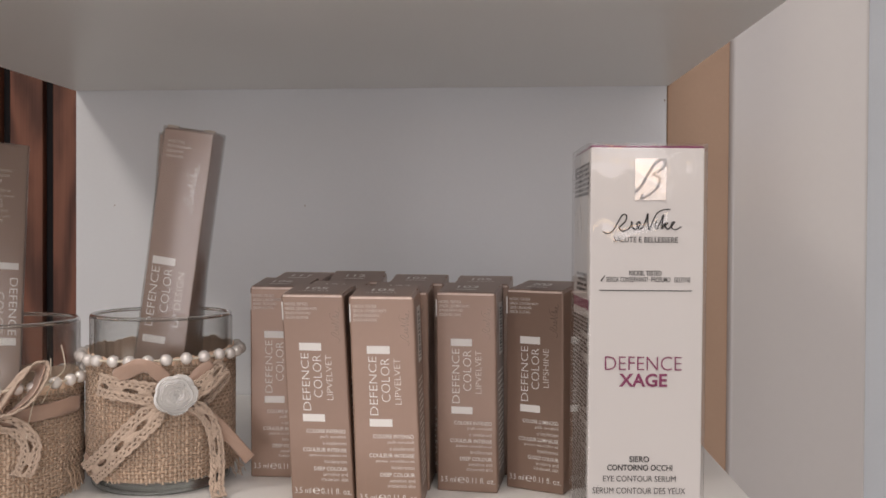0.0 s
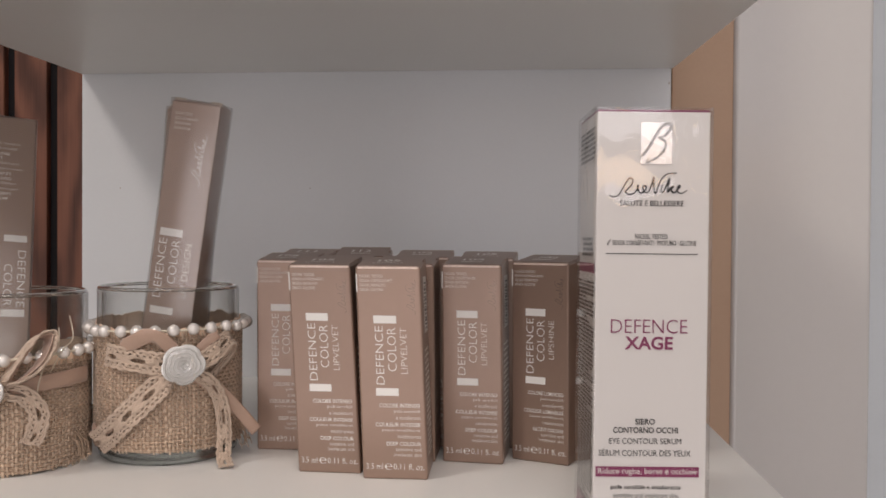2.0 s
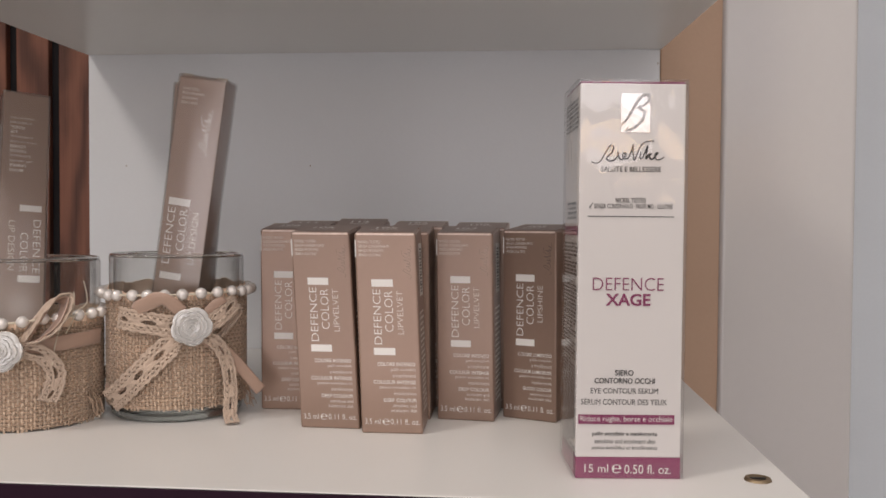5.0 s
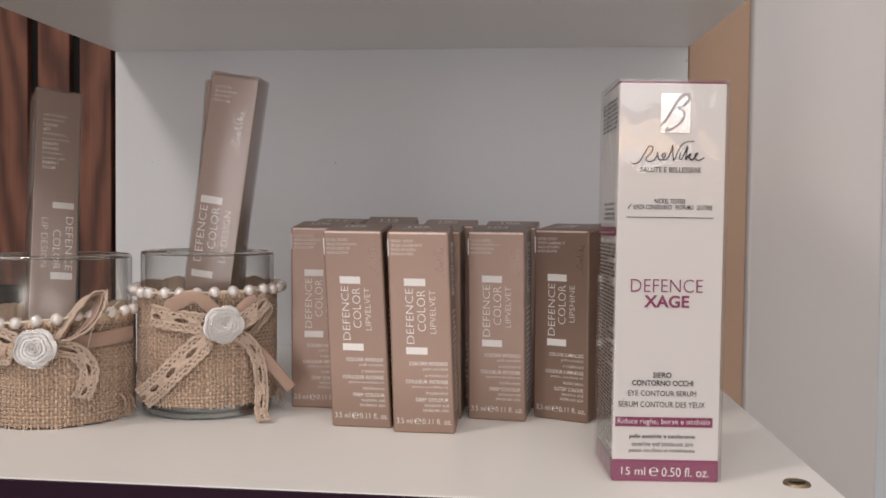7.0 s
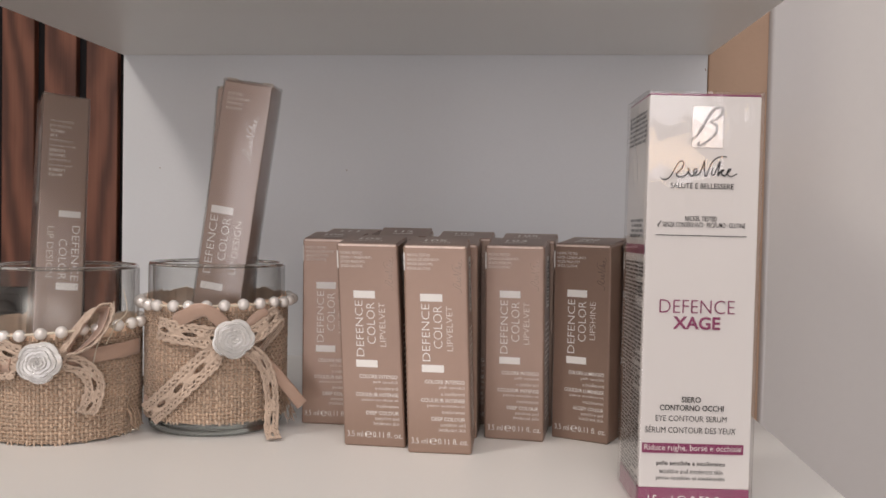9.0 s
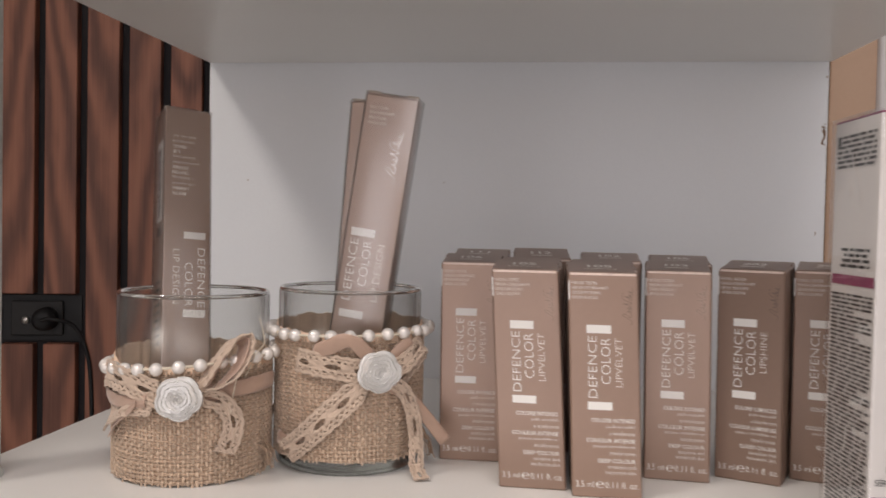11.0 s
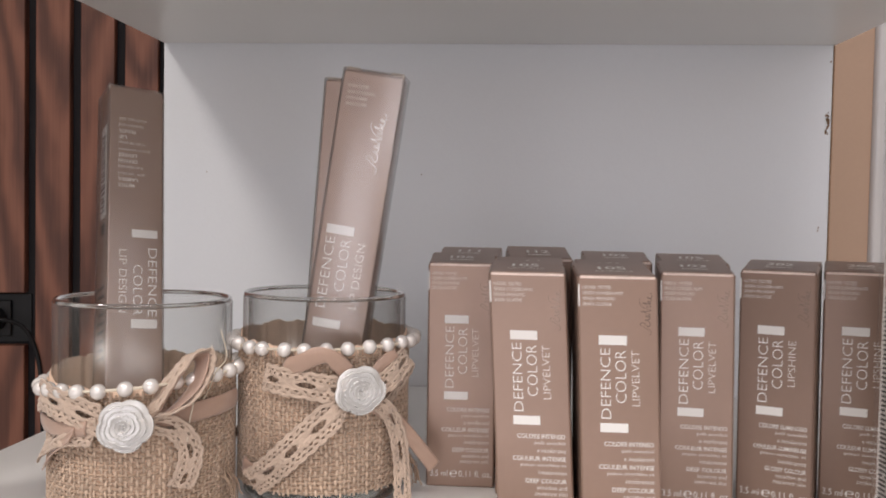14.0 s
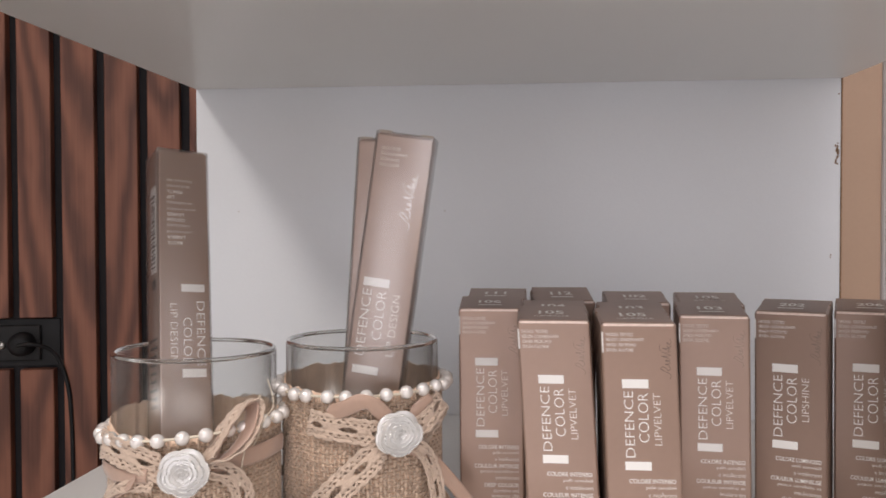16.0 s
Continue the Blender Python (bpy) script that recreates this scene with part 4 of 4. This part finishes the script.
strip("satin_loop", [(on_wrap(-12, 0.0470, 0.0006), (0.3, -0.2, 0.9)), (on_wrap(0, 0.0490, 0.0026), (-0.1, -0.3, 0.9)), (on_wrap(10, 0.0515, 0.0036), (-0.35, -0.3, 0.9)), (on_wrap(18, 0.0495, 0.0030), (0.35, -0.2, 0.9)), (on_wrap(26, 0.0450, 0.0012), (0.5, -0.1, 0.8))], 0.0060, SATIN, g2, "tan satin ribbon loop")
strip("satin_loop", [(on_wrap(38, 0.0425, 0.0008), UP), (on_wrap(48, 0.0480, 0.0018), (-0.6, -0.2, 0.7)), (on_wrap(56, 0.0505, 0.0026), (-0.5, -0.2, 0.8))], 0.0036, SATIN, g2, "tan satin ribbon loop")
strip("satin_tail", [(on_wrap(38, 0.0360, 0.0002), (0.5, 0.2, 0.8)), (on_wrap(57, 0.0290, 0.0012), (0.55, 0.2, 0.75)), (on_wrap(69, 0.0205, 0.0050), (0.6, 0.2, 0.7)), (on_wrap(77, 0.0110, 0.0105), (0.65, 0.2, 0.65))], 0.0048, SATIN, g2, "hanging end of tan satin ribbon")
strip("satin_tail", [(on_wrap(-44, 0.0135, 0.0006), (0.2, 0, 1)), (on_wrap(-33, 0.0125, 0.0008), (0, 0, 1)), (on_wrap(-20, 0.0165, 0.0006), (-0.3, 0, 1))], 0.0045, SATIN, g2, "hanging end of tan satin ribbon")
resin_rose(g2, pose(*on_wrap(31, 0.0400, 0.0028), 86, 0, 26))

g1 = tumbler("decorated_glass", -0.1995, 0.3195, 0.0008, 0.0400, 0.0670, 0.0420, 0.0028, 11, "glass tumbler wrapped in jute with pearls and satin bow")
strip("satin_band", [(on_wrap(5, 0.0335, 0.0004), UP), (on_wrap(35, 0.0335, 0.0004), UP), (on_wrap(65, 0.0345, 0.0004), UP), (on_wrap(90, 0.0350, 0.0004), UP)], 0.0060, SATIN, g1, "tan satin ribbon band")
strip("lace_loop", [(on_wrap(2, 0.0330, 0.0020), UP), (on_wrap(-20, 0.0370, 0.0028), UP), (on_wrap(-42, 0.0385, 0.0022), UP), (on_wrap(-58, 0.0365, 0.0006), (0.1, 0, 1)), (on_wrap(-70, 0.0345, -0.0004), (0.2, 0, 0.9))], 0.0096, LACE, g1, "loop of ecru lace", lace=True)
strip("lace_loop", [(on_wrap(-2, 0.0300, 0.0020), (0.2, 0, 1)), (on_wrap(-22, 0.0285, 0.0018), (0.3, 0, 0.9)), (on_wrap(-40, 0.0240, 0.0010), (0.4, 0, 0.9)), (on_wrap(-53, 0.0205, 0.0002), (0.35, 0.2, 0.9))], 0.0086, LACE, g1, "hanging end of ecru lace", lace=True)
strip("satin_tail", [(on_wrap(-14, 0.0290, 0.0030), (0.4, 0, 0.9)), (on_wrap(-30, 0.0230, 0.0016), (0.45, 0, 0.85)), (on_wrap(-45, 0.0170, 0.0006), (0.4, 0.1, 0.85))], 0.0045, SATIN, g1, "hanging end of tan satin ribbon")
strip("satin_tail", [(on_wrap(-80, 0.0300, -0.0006), UP), (on_wrap(-56, 0.0300, 0.0), UP), (on_wrap(-30, 0.0295, 0.0010), UP), (on_wrap(-6, 0.0310, 0.0020), UP)], 0.0045, SATIN, g1, "tan satin ribbon band")
LEAF = ((27, 0.0340, 0.0020), (37, 0.0365, 0.0052), (47, 0.0420, 0.0060), (53, 0.0490, 0.0046), (52, 0.0525, 0.0032), (44, 0.0500, 0.0022), (35, 0.0430, 0.0016), (27, 0.0350, 0.0014))
ACROSS = (0.80, -0.45, 0.35)
strip("lace_loop", [(on_wrap(*k), ACROSS) for k in LEAF], 0.0085, LACE, g1, "loop of ecru lace", lace=True)
strip("satin_loop", [(Vector(on_wrap(a + (1.5 if 0 < i < 4 else 0) * -1 + (1.2 if i > 4 else 0), z - (0.0012 if i == 4 else 0), lift - 0.0004)), ACROSS) for i, (a, z, lift) in enumerate(LEAF)], 0.0070, SATIN, g1, "tan satin ribbon loop")
strip("lace_tail", [(on_wrap(24, 0.0330, 0.0020), (0.3, 0, 0.9)), (on_wrap(40, 0.0300, 0.0020), (0.7, 0.1, 0.6)), (on_wrap(48, 0.0230, 0.0018), (0.9, 0.3, 0.2)), (on_wrap(46, 0.0160, 0.0016), (0.9, 0.3, -0.1)), (on_wrap(42, 0.0120, 0.0016), (0.9, 0.3, -0.2))], 0.0072, LACE, g1, "hanging end of ecru lace", lace=True)
resin_rose(g1, pose(*on_wrap(15, 0.0325, 0.0034), 86, 0, 14))
v, f = tube(curve_points([on_wrap(62, 0.054, 0.001), on_wrap(58, 0.047, 0.004), on_wrap(50, 0.040, 0.003), on_wrap(46, 0.031, 0.003), on_wrap(45, 0.026, 0.003)], 30), 0.00022, 5)
raw_part("loose_thread", v, f, STRING, g1, "loose pale thread")
v, f = tube(curve_points([on_wrap(74, 0.058, -0.001), on_wrap(70, 0.050, 0.003), on_wrap(62, 0.046, 0.003), on_wrap(57, 0.042, 0.004), on_wrap(54, 0.038, 0.003)], 30), 0.00020, 5)
raw_part("loose_thread", v, f, STRING, g1, "loose pale thread")


def frayed(parent, angle, z, count, seed, drop=0.018):
    """A few loose jute fibres hanging from the cloth."""
    rng = random.Random(seed)
    verts, faces = [], []
    for k in range(count):
        a = angle + rng.uniform(-5, 5)
        keys = [on_wrap(a, z + rng.uniform(-0.002, 0.002), -0.001)]
        lift = 0.001
        for i in range(1, 4):
            a += rng.uniform(-4, 4)
            lift += rng.uniform(0.0, 0.0016)
            keys.append(on_wrap(a, max(0.0006, z - drop * i / 3 * rng.uniform(0.7, 1.0)), lift))
        v, f = tube(curve_points(keys, 14), rng.uniform(0.00012, 0.0003), 5)
        n = len(verts)
        verts += v
        faces += [tuple(n + i for i in q) for q in f]
    tagged(raw_part("frayed_threads", verts, faces, JUTE_DARK, parent, "loose frayed jute fibres"), kind="stuff")


frayed(g2, -84, 0.020, 16, 2)
frayed(g2, 88, 0.012, 10, 5, 0.010)
frayed(g1, 80, 0.012, 9, 7, 0.011)
